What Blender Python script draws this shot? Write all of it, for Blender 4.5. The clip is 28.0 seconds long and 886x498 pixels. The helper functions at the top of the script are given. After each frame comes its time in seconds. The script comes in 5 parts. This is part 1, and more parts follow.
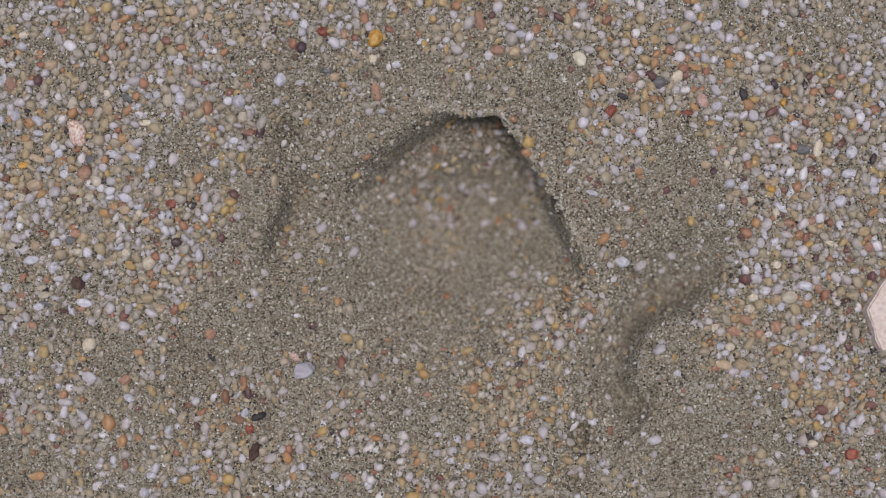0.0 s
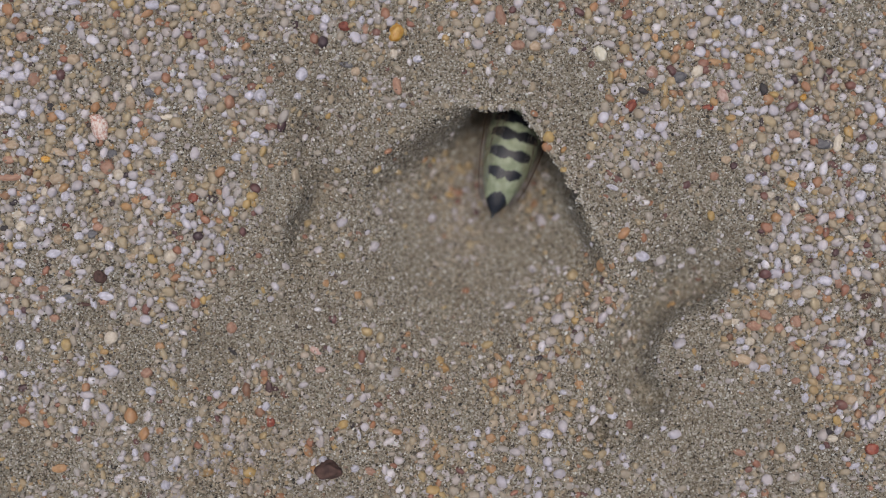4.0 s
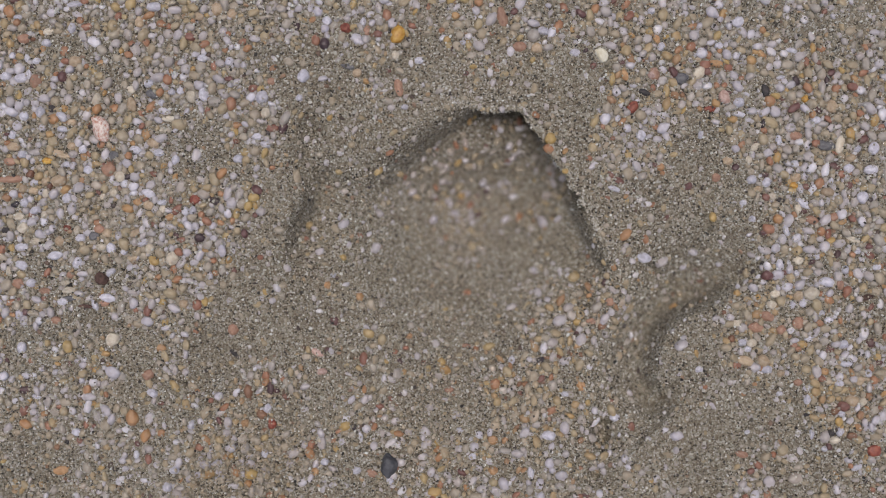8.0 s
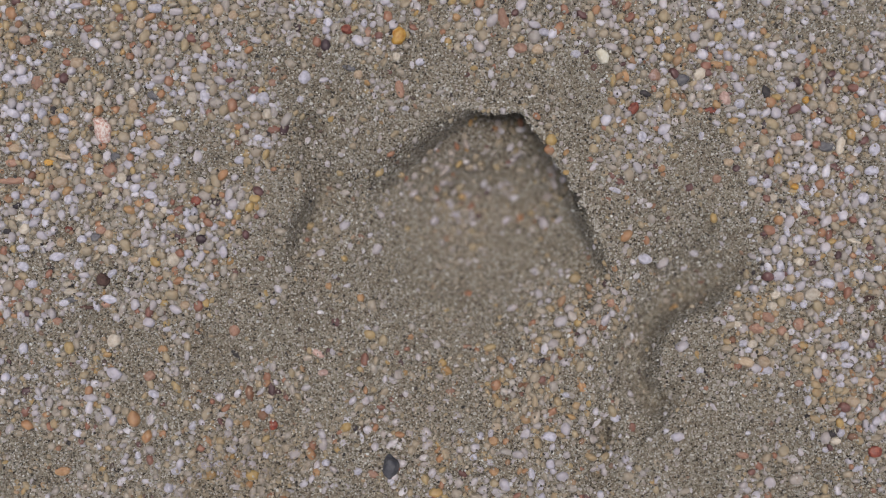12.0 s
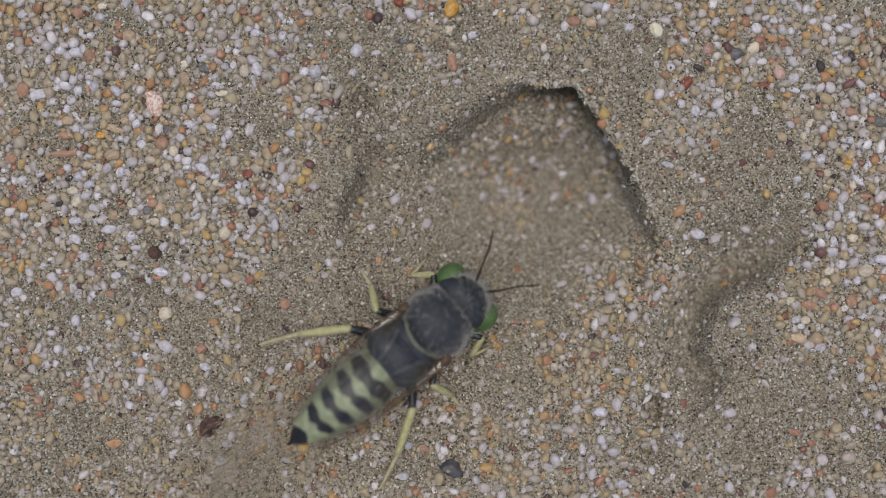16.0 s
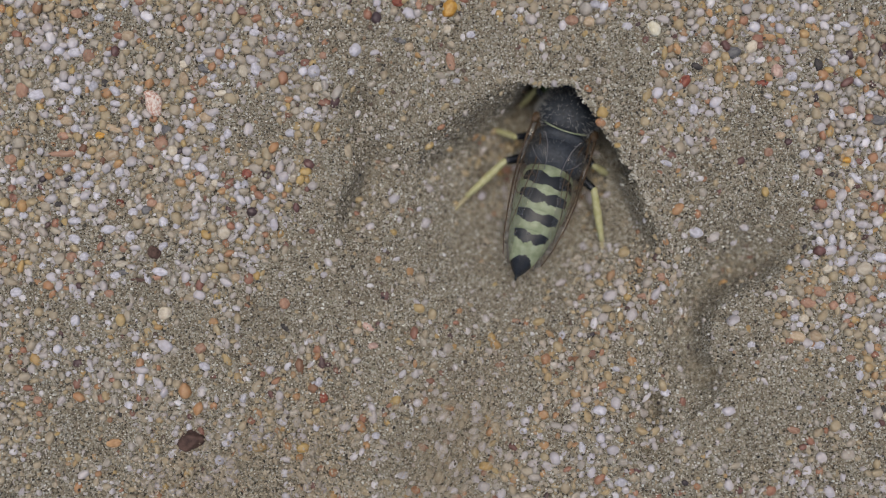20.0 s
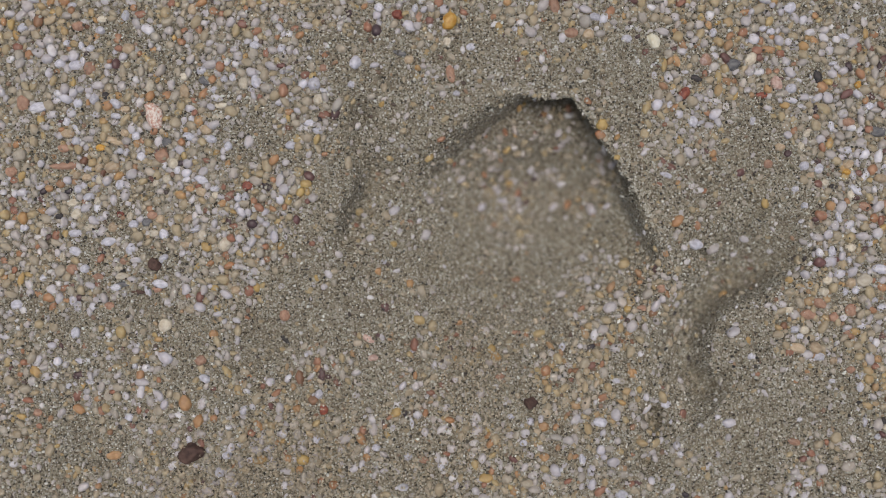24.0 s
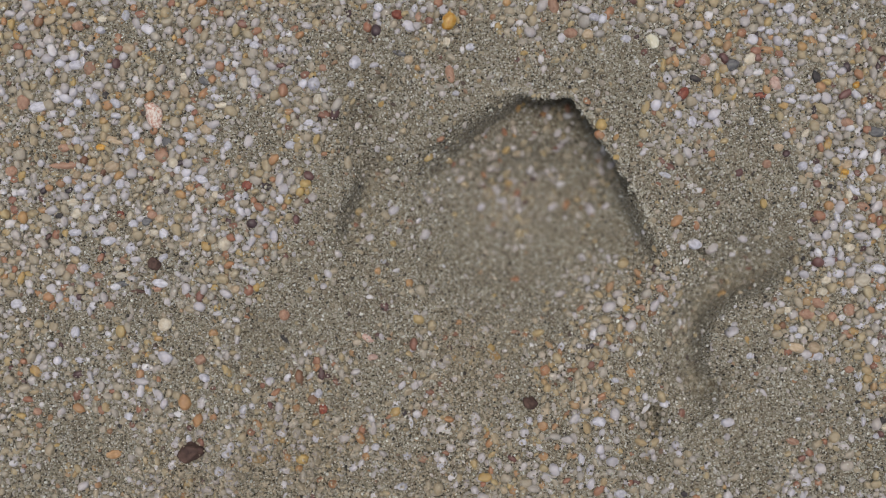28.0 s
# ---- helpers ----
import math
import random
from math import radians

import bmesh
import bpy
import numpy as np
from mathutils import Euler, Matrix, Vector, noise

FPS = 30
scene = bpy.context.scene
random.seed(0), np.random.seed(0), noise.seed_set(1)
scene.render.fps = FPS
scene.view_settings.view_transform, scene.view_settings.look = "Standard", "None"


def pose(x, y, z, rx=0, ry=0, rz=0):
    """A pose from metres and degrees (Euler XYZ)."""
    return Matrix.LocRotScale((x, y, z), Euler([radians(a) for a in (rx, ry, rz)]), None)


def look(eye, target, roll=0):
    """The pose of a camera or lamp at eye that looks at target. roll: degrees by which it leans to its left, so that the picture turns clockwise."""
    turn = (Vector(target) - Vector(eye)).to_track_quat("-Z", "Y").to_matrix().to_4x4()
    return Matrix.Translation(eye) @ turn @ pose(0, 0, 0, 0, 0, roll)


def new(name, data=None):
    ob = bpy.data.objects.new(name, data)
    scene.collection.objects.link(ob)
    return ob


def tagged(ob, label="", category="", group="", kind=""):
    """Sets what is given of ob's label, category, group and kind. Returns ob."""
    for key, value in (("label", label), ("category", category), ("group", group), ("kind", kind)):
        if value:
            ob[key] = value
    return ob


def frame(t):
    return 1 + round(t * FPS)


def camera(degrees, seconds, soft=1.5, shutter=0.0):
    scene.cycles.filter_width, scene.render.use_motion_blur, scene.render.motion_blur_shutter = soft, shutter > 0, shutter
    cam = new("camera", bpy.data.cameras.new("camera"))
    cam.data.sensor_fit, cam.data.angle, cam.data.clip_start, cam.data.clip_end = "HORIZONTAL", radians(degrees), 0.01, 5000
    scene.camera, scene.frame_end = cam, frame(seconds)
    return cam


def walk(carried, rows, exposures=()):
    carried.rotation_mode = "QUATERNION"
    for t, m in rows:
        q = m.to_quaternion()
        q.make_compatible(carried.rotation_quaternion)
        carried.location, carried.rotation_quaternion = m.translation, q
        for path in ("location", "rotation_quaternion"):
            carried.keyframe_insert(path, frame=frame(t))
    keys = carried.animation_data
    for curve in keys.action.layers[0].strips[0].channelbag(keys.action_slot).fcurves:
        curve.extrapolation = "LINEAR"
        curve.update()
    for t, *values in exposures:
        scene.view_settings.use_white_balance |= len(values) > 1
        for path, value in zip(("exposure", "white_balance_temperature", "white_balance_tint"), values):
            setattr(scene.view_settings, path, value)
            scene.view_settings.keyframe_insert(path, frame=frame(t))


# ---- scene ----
cam = camera(60, 28.0, soft=1.05, shutter=0.3)
walk(cam, [
    (0, pose(0.001384, 0.000036, 0.054434, 0.228, -0.266, 0.036)),
    (0.5, pose(0.001316, -0.000005, 0.054391, 0.236, -0.258, 0.035)),
    (1, pose(0.001189, -0.000184, 0.054342, 0.215, -0.201, 0.049)),
    (1.5, pose(0.000296, -0.000745, 0.054336, 0.270, -0.093, 0.184)),
    (2, pose(0.000001, -0.000885, 0.054401, 0.248, -0.023, 0.172)),
    (2.5, pose(0.000071, -0.000781, 0.054446, 0.272, -0.016, 0.172)),
    (3, pose(0.000091, -0.000699, 0.054490, 0.337, -0.003, 0.158)),
    (3.5, pose(0.000145, -0.000538, 0.054555, 0.286, -0.002, 0.133)),
    (5.5, pose(0.000209, -0.000374, 0.054574, 0.302, 0.005, 0.119)),
    (6, pose(0.000154, -0.000370, 0.054548, 0.313, -0.032, 0.124)),
    (6.5, pose(0.000055, -0.000322, 0.054565, 0.272, -0.092, 0.107)),
    (7, pose(0.000128, -0.000307, 0.054542, 0.321, -0.055, 0.098)),
    (7.5, pose(0.000192, -0.000357, 0.054549, 0.362, 0.001, 0.099)),
    (8, pose(0.000079, -0.000409, 0.054525, 0.374, 0.018, 0.092)),
    (8.5, pose(-0.000030, -0.000409, 0.054530, 0.318, 0.017, 0.075)),
    (9, pose(-0.000093, -0.000347, 0.054565, 0.288, 0.011, 0.111)),
    (9.5, pose(-0.000002, -0.000322, 0.054587, 0.308, 0.082, 0.098)),
    (10, pose(0.000015, -0.000341, 0.054586, 0.327, 0.073, 0.092)),
    (10.5, pose(-0.000050, -0.000295, 0.054593, 0.296, 0.025, 0.117)),
    (11, pose(-0.000001, -0.000293, 0.054596, 0.286, 0.027, 0.130)),
    (11.5, pose(0.000032, -0.000313, 0.054590, 0.302, 0.049, 0.107)),
    (12, pose(0.000056, -0.000338, 0.054592, 0.386, 0.068, 0.081)),
    (12.5, pose(0.000104, -0.000290, 0.054565, 0.378, 0.058, 0.110)),
    (14.5, pose(-0.000112, -0.000435, 0.054402, 0.320, 0.121, 0.113)),
    (15, pose(-0.001504, -0.000811, 0.054320, 0.268, 0.329, 0.211)),
    (15.5, pose(-0.002731, -0.001249, 0.054366, 0.238, 0.572, 0.329)),
    (16, pose(-0.003055, -0.001918, 0.054458, 0.103, 0.635, 0.327)),
    (16.5, pose(-0.003090, -0.002488, 0.054465, -0.053, 0.672, 0.319)),
    (17, pose(-0.003090, -0.002910, 0.054484, -0.196, 0.600, 0.327)),
    (17.5, pose(-0.002984, -0.003182, 0.054454, -0.150, 0.662, 0.308)),
    (18, pose(-0.002852, -0.003092, 0.054468, -0.103, 0.675, 0.281)),
    (18.5, pose(-0.002831, -0.003028, 0.054480, -0.011, 0.625, 0.280)),
    (19, pose(-0.002761, -0.002772, 0.054499, 0.012, 0.581, 0.245)),
    (19.5, pose(-0.002832, -0.002367, 0.054491, 0.132, 0.644, 0.198)),
    (20, pose(-0.003003, -0.002079, 0.054509, 0.199, 0.615, 0.171)),
    (20.5, pose(-0.003067, -0.001928, 0.054528, 0.289, 0.608, 0.151)),
    (21, pose(-0.003140, -0.001843, 0.054502, 0.402, 0.645, 0.152)),
    (21.5, pose(-0.003155, -0.001727, 0.054516, 0.395, 0.658, 0.139)),
    (23.5, pose(-0.002970, -0.001549, 0.054576, 0.471, 0.649, 0.131)),
    (24, pose(-0.002970, -0.001528, 0.054559, 0.514, 0.656, 0.130)),
    (24.5, pose(-0.003003, -0.001574, 0.054577, 0.554, 0.665, 0.155)),
    (25, pose(-0.003047, -0.001558, 0.054571, 0.543, 0.629, 0.142)),
    (25.5, pose(-0.003036, -0.001485, 0.054660, 0.512, 0.605, 0.145)),
    (26, pose(-0.003020, -0.001487, 0.054656, 0.515, 0.569, 0.151)),
    (26.5, pose(-0.002957, -0.001536, 0.054635, 0.562, 0.598, 0.158)),
    (27, pose(-0.002925, -0.001626, 0.054644, 0.612, 0.652, 0.163)),
    (27.5, pose(-0.003015, -0.001644, 0.054658, 0.580, 0.621, 0.173)),
    (28, pose(-0.002957, -0.001603, 0.054667, 0.564, 0.619, 0.169)),
], [(0, -0.41, 6545, 10.5), (13.0, -0.41, 6540, 10.5), (16.5, -0.39, 6580, 7), (21.0, -0.38, 6640, 6.5), (24.0, -0.39, 6660, 5.5), (28, -0.39, 6640, 4)])
cam.data.dof.use_dof = True
cam.data.dof.focus_distance = 0.0549
cam.data.dof.aperture_fstop = 7.5

# ---- light: an overcast sky ----
world = bpy.data.worlds.new("overcast_sky")
world.use_nodes = True
scene.world = world
_wn = world.node_tree.nodes
sky = _wn.new("ShaderNodeTexSky")
sky.sky_type = "NISHITA"
sky.sun_disc = False
sky.sun_elevation = radians(85)
sky.sun_rotation = radians(18)
sky.air_density, sky.dust_density, sky.ozone_density = 1.0, 6.0, 1.0
world.node_tree.links.new(sky.outputs[0], _wn["Background"].inputs[0])
_wn["Background"].inputs[1].default_value = 0.13
sun = new("sun", bpy.data.lights.new("sun", "SUN"))
sun.data.energy, sun.data.angle, sun.data.color = 0.9, radians(32), (1.0, 0.98, 0.96)
sun.matrix_world = look((-0.13, 0.06, 0.75), (0, 0, 0))

# ---- materials ----
def material(name, rough=0.6, spec=0.5):
    m = bpy.data.materials.new(name)
    m.use_nodes = True
    b = m.node_tree.nodes["Principled BSDF"]
    b.inputs["Roughness"].default_value = rough
    b.inputs["Specular IOR Level"].default_value = spec
    return m, m.node_tree.nodes, m.node_tree.links, b


def ramp(nodes, stops, mode="LINEAR"):
    r = nodes.new("ShaderNodeValToRGB")
    r.color_ramp.interpolation = mode
    e = r.color_ramp.elements
    while len(e) < len(stops):
        e.new(0.5)
    for el, (p, c) in zip(e, stops):
        el.position, el.color = p, (*c, 1)
    return r


def place_of(nodes, links, scale):
    c = nodes.new("ShaderNodeTexCoord")
    m = nodes.new("ShaderNodeMapping")
    m.inputs["Scale"].default_value = (scale, scale, scale)
    links.new(c.outputs["Object"], m.inputs[0])
    return m


def mixed(nodes, links, a, b, factor, mode="MIX"):
    m = nodes.new("ShaderNodeMix")
    m.data_type, m.blend_type = "RGBA", mode
    for value, slot in ((factor, 0), (a, 6), (b, 7)):
        if isinstance(value, (int, float)):
            m.inputs[slot].default_value = value
        elif isinstance(value, tuple):
            m.inputs[slot].default_value = (*value, 1)
        else:
            links.new(value, m.inputs[slot])
    return m.outputs[2]


def noise_of(nodes, links, vector, scale, detail=3.0):
    n = nodes.new("ShaderNodeTexNoise")
    n.inputs["Scale"].default_value, n.inputs["Detail"].default_value = scale, detail
    links.new(vector, n.inputs["Vector"])
    return n


def bumped(nodes, links, b, height, distance, strength=1.0):
    u = nodes.new("ShaderNodeBump")
    u.inputs["Distance"].default_value, u.inputs["Strength"].default_value = distance, strength
    links.new(height, u.inputs["Height"])
    links.new(u.outputs[0], b.inputs["Normal"])


# beside grain tints, the end stops paint in glints and shaded pits
SAND_STOPS = [(0.0, (0.025, 0.023, 0.023)), (0.08, (0.115, 0.10, 0.078)), (0.2, (0.26, 0.228, 0.165)), (0.5, (0.38, 0.347, 0.273)), (0.75, (0.475, 0.45, 0.38)),
              (0.93, (0.58, 0.565, 0.515)), (1.0, (0.78, 0.79, 0.76))]
GRAIN_STOPS = [(0.0, (0.06, 0.05, 0.06)), (0.016, (0.19, 0.10, 0.095)), (0.045, (0.38, 0.20, 0.14)), (0.105, (0.48, 0.29, 0.16)), (0.14, (0.53, 0.39, 0.17)),
               (0.18, (0.47, 0.39, 0.25)), (0.28, (0.43, 0.37, 0.27)), (0.40, (0.44, 0.385, 0.30)), (0.50, (0.46, 0.415, 0.345)), (0.60, (0.44, 0.41, 0.375)),
               (0.69, (0.49, 0.455, 0.45)), (0.77, (0.53, 0.505, 0.53)), (0.875, (0.58, 0.555, 0.60)), (0.95, (0.65, 0.63, 0.69)), (1.0, (0.80, 0.79, 0.86))]
# low stops: dark grains, and shade of the gaps between grains painted in
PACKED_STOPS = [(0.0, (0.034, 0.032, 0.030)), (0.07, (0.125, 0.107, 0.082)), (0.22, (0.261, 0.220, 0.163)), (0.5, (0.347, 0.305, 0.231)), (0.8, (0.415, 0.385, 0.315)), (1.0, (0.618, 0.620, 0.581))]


def sand_base():
    """Packed fine sand: a mosaic of grains about 0.1 mm across, its darkest cells painted as shaded gaps, with damp and
    dry stains.
    """
    m, n, l, b = material("packed_sand", 0.85, 0.3)
    p = place_of(n, l, 1000.0)
    v = n.new("ShaderNodeTexVoronoi")
    v.inputs["Scale"].default_value = 9.5
    l.new(p.outputs[0], v.inputs["Vector"])
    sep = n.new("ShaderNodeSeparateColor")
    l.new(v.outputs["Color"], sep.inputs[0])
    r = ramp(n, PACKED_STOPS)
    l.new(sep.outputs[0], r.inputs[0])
    big = noise_of(n, l, p.outputs[0], 0.16, 4)
    r2 = ramp(n, [(0.3, (0.82, 0.80, 0.78)), (0.7, (1.0, 0.99, 0.97))])
    l.new(big.outputs[0], r2.inputs[0])
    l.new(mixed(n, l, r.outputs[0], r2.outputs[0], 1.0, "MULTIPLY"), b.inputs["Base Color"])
    bumped(n, l, b, v.outputs["Distance"], 0.00016, 0.9)
    return m


def grain_material(name, stops, rough, fine=False):
    """Rounded quartz grains, each of its own tint."""
    m, n, l, b = material(name, rough, 0.5)
    g = n.new("ShaderNodeNewGeometry")
    r = ramp(n, stops)
    l.new(g.outputs["Random Per Island"], r.inputs[0])
    colour = r.outputs[0]
    if not fine:
        p = place_of(n, l, 1000.0)
        s = noise_of(n, l, p.outputs[0], 3.2, 4)
        r2 = ramp(n, [(0.3, (0.80, 0.76, 0.72)), (0.65, (1.0, 1.0, 1.0))])
        l.new(s.outputs[0], r2.inputs[0])
        colour = mixed(n, l, colour, r2.outputs[0], 0.8, "MULTIPLY")
        r3 = ramp(n, [(0.36, (1.0, 0.96, 0.89)), (0.52, (1.0, 0.99, 0.98)), (0.66, (0.97, 0.97, 1.0))])
        l.new(noise_of(n, l, p.outputs[0], 0.16, 3).outputs[0], r3.inputs[0])
        colour = mixed(n, l, colour, r3.outputs[0], 1.0, "MULTIPLY")
        bumped(n, l, b, noise_of(n, l, p.outputs[0], 9.0, 3).outputs[0], 0.00004, 0.5)
    if not fine:
        b.inputs["Subsurface Weight"].default_value = 0.85
        b.inputs["Subsurface Radius"].default_value = (1.0, 1.0, 1.0)
        b.inputs["Subsurface Scale"].default_value = 0.00035
    l.new(colour, b.inputs["Base Color"])
    return m


def pebble_material(name, a, c, rough=0.4, stain=2.0):
    """One pebble's stone: two tones in cloudy patches, with fine pits."""
    m, n, l, b = material(name, rough, 0.5)
    p = place_of(n, l, 1000.0)
    info = n.new("ShaderNodeObjectInfo")
    add = n.new("ShaderNodeVectorMath")
    add.operation = "ADD"
    sc = n.new("ShaderNodeVectorMath")
    sc.operation = "SCALE"
    sc.inputs[0].default_value = (37.0, 19.0, 53.0)
    l.new(info.outputs["Random"], sc.inputs["Scale"])
    l.new(p.outputs[0], add.inputs[0])
    l.new(sc.outputs[0], add.inputs[1])
    s = noise_of(n, l, add.outputs[0], stain, 4)
    r = ramp(n, [(0.35, a), (0.62, c)])
    l.new(s.outputs[0], r.inputs[0])
    b.inputs["Subsurface Weight"].default_value = 0.7 if rough < 0.44 else 0.0
    b.inputs["Subsurface Radius"].default_value = (1.0, 1.0, 1.0)
    b.inputs["Subsurface Scale"].default_value = 0.0003
    h = n.new("ShaderNodeHueSaturation")
    mul = n.new("ShaderNodeMapRange")
    mul.inputs[3].default_value, mul.inputs[4].default_value = 0.82, 1.12
    l.new(info.outputs["Random"], mul.inputs[0])
    l.new(mul.outputs[0], h.inputs["Value"])
    l.new(r.outputs[0], h.inputs["Color"])
    l.new(h.outputs[0], b.inputs["Base Color"])
    bumped(n, l, b, noise_of(n, l, add.outputs[0], 8.0, 4).outputs[0], 0.00005, 0.5)
    return m


def body_material(name, a, c, rough=0.45, scale=3.0, spec=0.4):
    m, n, l, b = material(name, rough, spec)
    p = place_of(n, l, 1000.0)
    r = ramp(n, [(0.35, a), (0.65, c)])
    l.new(noise_of(n, l, p.outputs[0], scale, 4).outputs[0], r.inputs[0])
    l.new(r.outputs[0], b.inputs["Base Color"])
    bumped(n, l, b, noise_of(n, l, p.outputs[0], 14.0, 3).outputs[0], 0.00006, 0.6)
    return m


def wing_material():
    """Clear smoky membrane."""
    m, n, l, b = material("wing_membrane", 0.22, 0.25)
    b.inputs["Base Color"].default_value = (0.22, 0.21, 0.21, 1)
    t = n.new("ShaderNodeBsdfTransparent")
    t.inputs[0].default_value = (0.96, 0.95, 0.93, 1)
    mix = n.new("ShaderNodeMixShader")
    mix.inputs[0].default_value = 0.05
    out = n["Material Output"]
    l.new(t.outputs[0], mix.inputs[1])
    l.new(b.outputs[0], mix.inputs[2])
    p = place_of(n, l, 1000.0)
    wrinkle = n.new("ShaderNodeBump")
    wrinkle.inputs["Distance"].default_value = 0.00012
    l.new(noise_of(n, l, p.outputs[0], 1.6, 3).outputs[0], wrinkle.inputs["Height"])
    gloss = n.new("ShaderNodeBsdfGlossy")
    gloss.inputs["Roughness"].default_value = 0.18
    l.new(wrinkle.outputs[0], gloss.inputs["Normal"])
    both = n.new("ShaderNodeMixShader")
    both.inputs[0].default_value = 0.042
    l.new(mix.outputs[0], both.inputs[1])
    l.new(gloss.outputs[0], both.inputs[2])
    l.new(both.outputs[0], out.inputs[0])
    return m


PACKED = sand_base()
FINE = grain_material("fine_grains", SAND_STOPS, 0.3, True)
COARSE = grain_material("quartz_grains", GRAIN_STOPS, 0.34)
GRIT = grain_material("quartz_grit", [(0.0, (0.05, 0.045, 0.05)), (0.03, (0.20, 0.14, 0.11)), (0.08, (0.42, 0.29, 0.20)), (0.16, (0.47, 0.38, 0.24)), (0.35, (0.42, 0.37, 0.275)), (0.55, (0.45, 0.405, 0.335)),
                                     (0.72, (0.47, 0.44, 0.42)), (0.86, (0.55, 0.525, 0.545)), (0.95, (0.64, 0.62, 0.67)), (1.0, (0.80, 0.79, 0.84))], 0.34)
OCHRE = grain_material("ochre_grains", [(0.0, (0.20, 0.10, 0.07)), (0.10, (0.40, 0.25, 0.15)), (0.3, (0.47, 0.36, 0.21)), (0.5, (0.46, 0.37, 0.23)), (0.7, (0.50, 0.42, 0.30)), (0.88, (0.55, 0.48, 0.40)), (1.0, (0.62, 0.60, 0.60))], 0.36)
DUST = grain_material("flung_grains", [(0.0, (0.34, 0.28, 0.20)), (0.5, (0.46, 0.395, 0.295)), (1.0, (0.58, 0.51, 0.40))], 0.5, True)
STONE = {
    "white": pebble_material("milky_quartz", (0.47, 0.455, 0.51), (0.66, 0.645, 0.715), 0.35),
    "cream": pebble_material("cream_quartz", (0.55, 0.47, 0.36), (0.68, 0.62, 0.52), 0.4),
    "tan": pebble_material("tan_quartz", (0.42, 0.31, 0.20), (0.54, 0.43, 0.31), 0.42),
    "orange": pebble_material("orange_agate", (0.40, 0.23, 0.11), (0.52, 0.33, 0.18), 0.35),
    "amber": pebble_material("amber_quartz", (0.55, 0.27, 0.04), (0.72, 0.45, 0.12), 0.3),
    "rust": pebble_material("rust_stone", (0.33, 0.18, 0.12), (0.44, 0.27, 0.19), 0.45),
    "red": pebble_material("red_jasper", (0.20, 0.05, 0.035), (0.34, 0.11, 0.07), 0.4),
    "pink": pebble_material("pink_feldspar", (0.46, 0.29, 0.24), (0.62, 0.45, 0.39), 0.45),
    "grey": pebble_material("grey_slate", (0.10, 0.10, 0.11), (0.20, 0.195, 0.20), 0.5),
    "slate": pebble_material("dark_slate", (0.055, 0.058, 0.068), (0.12, 0.12, 0.13), 0.5),
    "black": pebble_material("black_basalt", (0.02, 0.018, 0.02), (0.06, 0.05, 0.05), 0.5),
    "brown": pebble_material("brown_clod", (0.055, 0.03, 0.025), (0.13, 0.075, 0.06), 0.8),
    "speckled": pebble_material("speckled_granite", (0.48, 0.22, 0.15), (0.76, 0.68, 0.62), 0.5, 4.5),
    "shell": pebble_material("pale_shell", (0.66, 0.60, 0.44), (0.80, 0.77, 0.66), 0.35),
    "blush": pebble_material("blush_shell", (0.62, 0.50, 0.45), (0.76, 0.67, 0.62), 0.6, 3.5),
}
# ---- shape of the ground (millimetres on the plan, z up) ----
def spots(text):
    """Points of the plan, in steps of 0.04 mm from the plan's upper left corner, as millimetres."""
    return np.array([[(float(a) - 784) * 0.04, (441 - float(b)) * 0.04] for a, b in (p.split(",") for p in text.split())])


RIM = spots("606,292 640,282 668,268 700,247 730,228 760,210 785,198 812,190 835,187 850,194 868,197 890,197 912,196 930,207 948,220 "
            "962,240 972,252 972,272 988,292 1002,312 1020,335 1032,360 1045,392 1062,425 1084,462 1102,490 1122,518")
CLOSE = spots("1150,580 1170,660 1130,760 1000,880 700,930 400,900 380,700 450,540 500,430 545,350")
SCARP_LEFT = spots("548,188 546,230 540,280 529,330 515,385 497,430 470,470")
SCARP_RIGHT = spots("1415,452 1364,494 1322,524 1280,550 1232,574 1196,597 1179,632 1168,670 1186,700 1214,724 1224,742")
CRACK = spots("1152,463 1166,474 1178,480 1192,494")


def resample(line, step):
    seg = np.hypot(*np.diff(line, axis=0).T)
    s = np.concatenate([[0], np.cumsum(seg)])
    q = np.linspace(0, s[-1], int(s[-1] / step) + 2)
    return np.stack([np.interp(q, s, line[:, 0]), np.interp(q, s, line[:, 1])], 1), q


def value_noise(x, y, size, seed):
    """Smooth noise from -1 to 1 with bumps about size across."""
    r = np.random.RandomState(seed)
    g = r.uniform(-1, 1, (256, 256))
    u, v = x / size + 500.3, y / size + 500.7
    i, j = np.floor(u).astype(int), np.floor(v).astype(int)
    fu, fv = u - i, v - j
    fu, fv = fu * fu * (3 - 2 * fu), fv * fv * (3 - 2 * fv)
    a, b = g[i % 256, j % 256], g[(i + 1) % 256, j % 256]
    c, d = g[i % 256, (j + 1) % 256], g[(i + 1) % 256, (j + 1) % 256]
    return (a * (1 - fu) + b * fu) * (1 - fv) + (c * (1 - fu) + d * fu) * fv


def smooth(t):
    t = np.clip(t, 0, 1)
    return t * t * (3 - 2 * t)


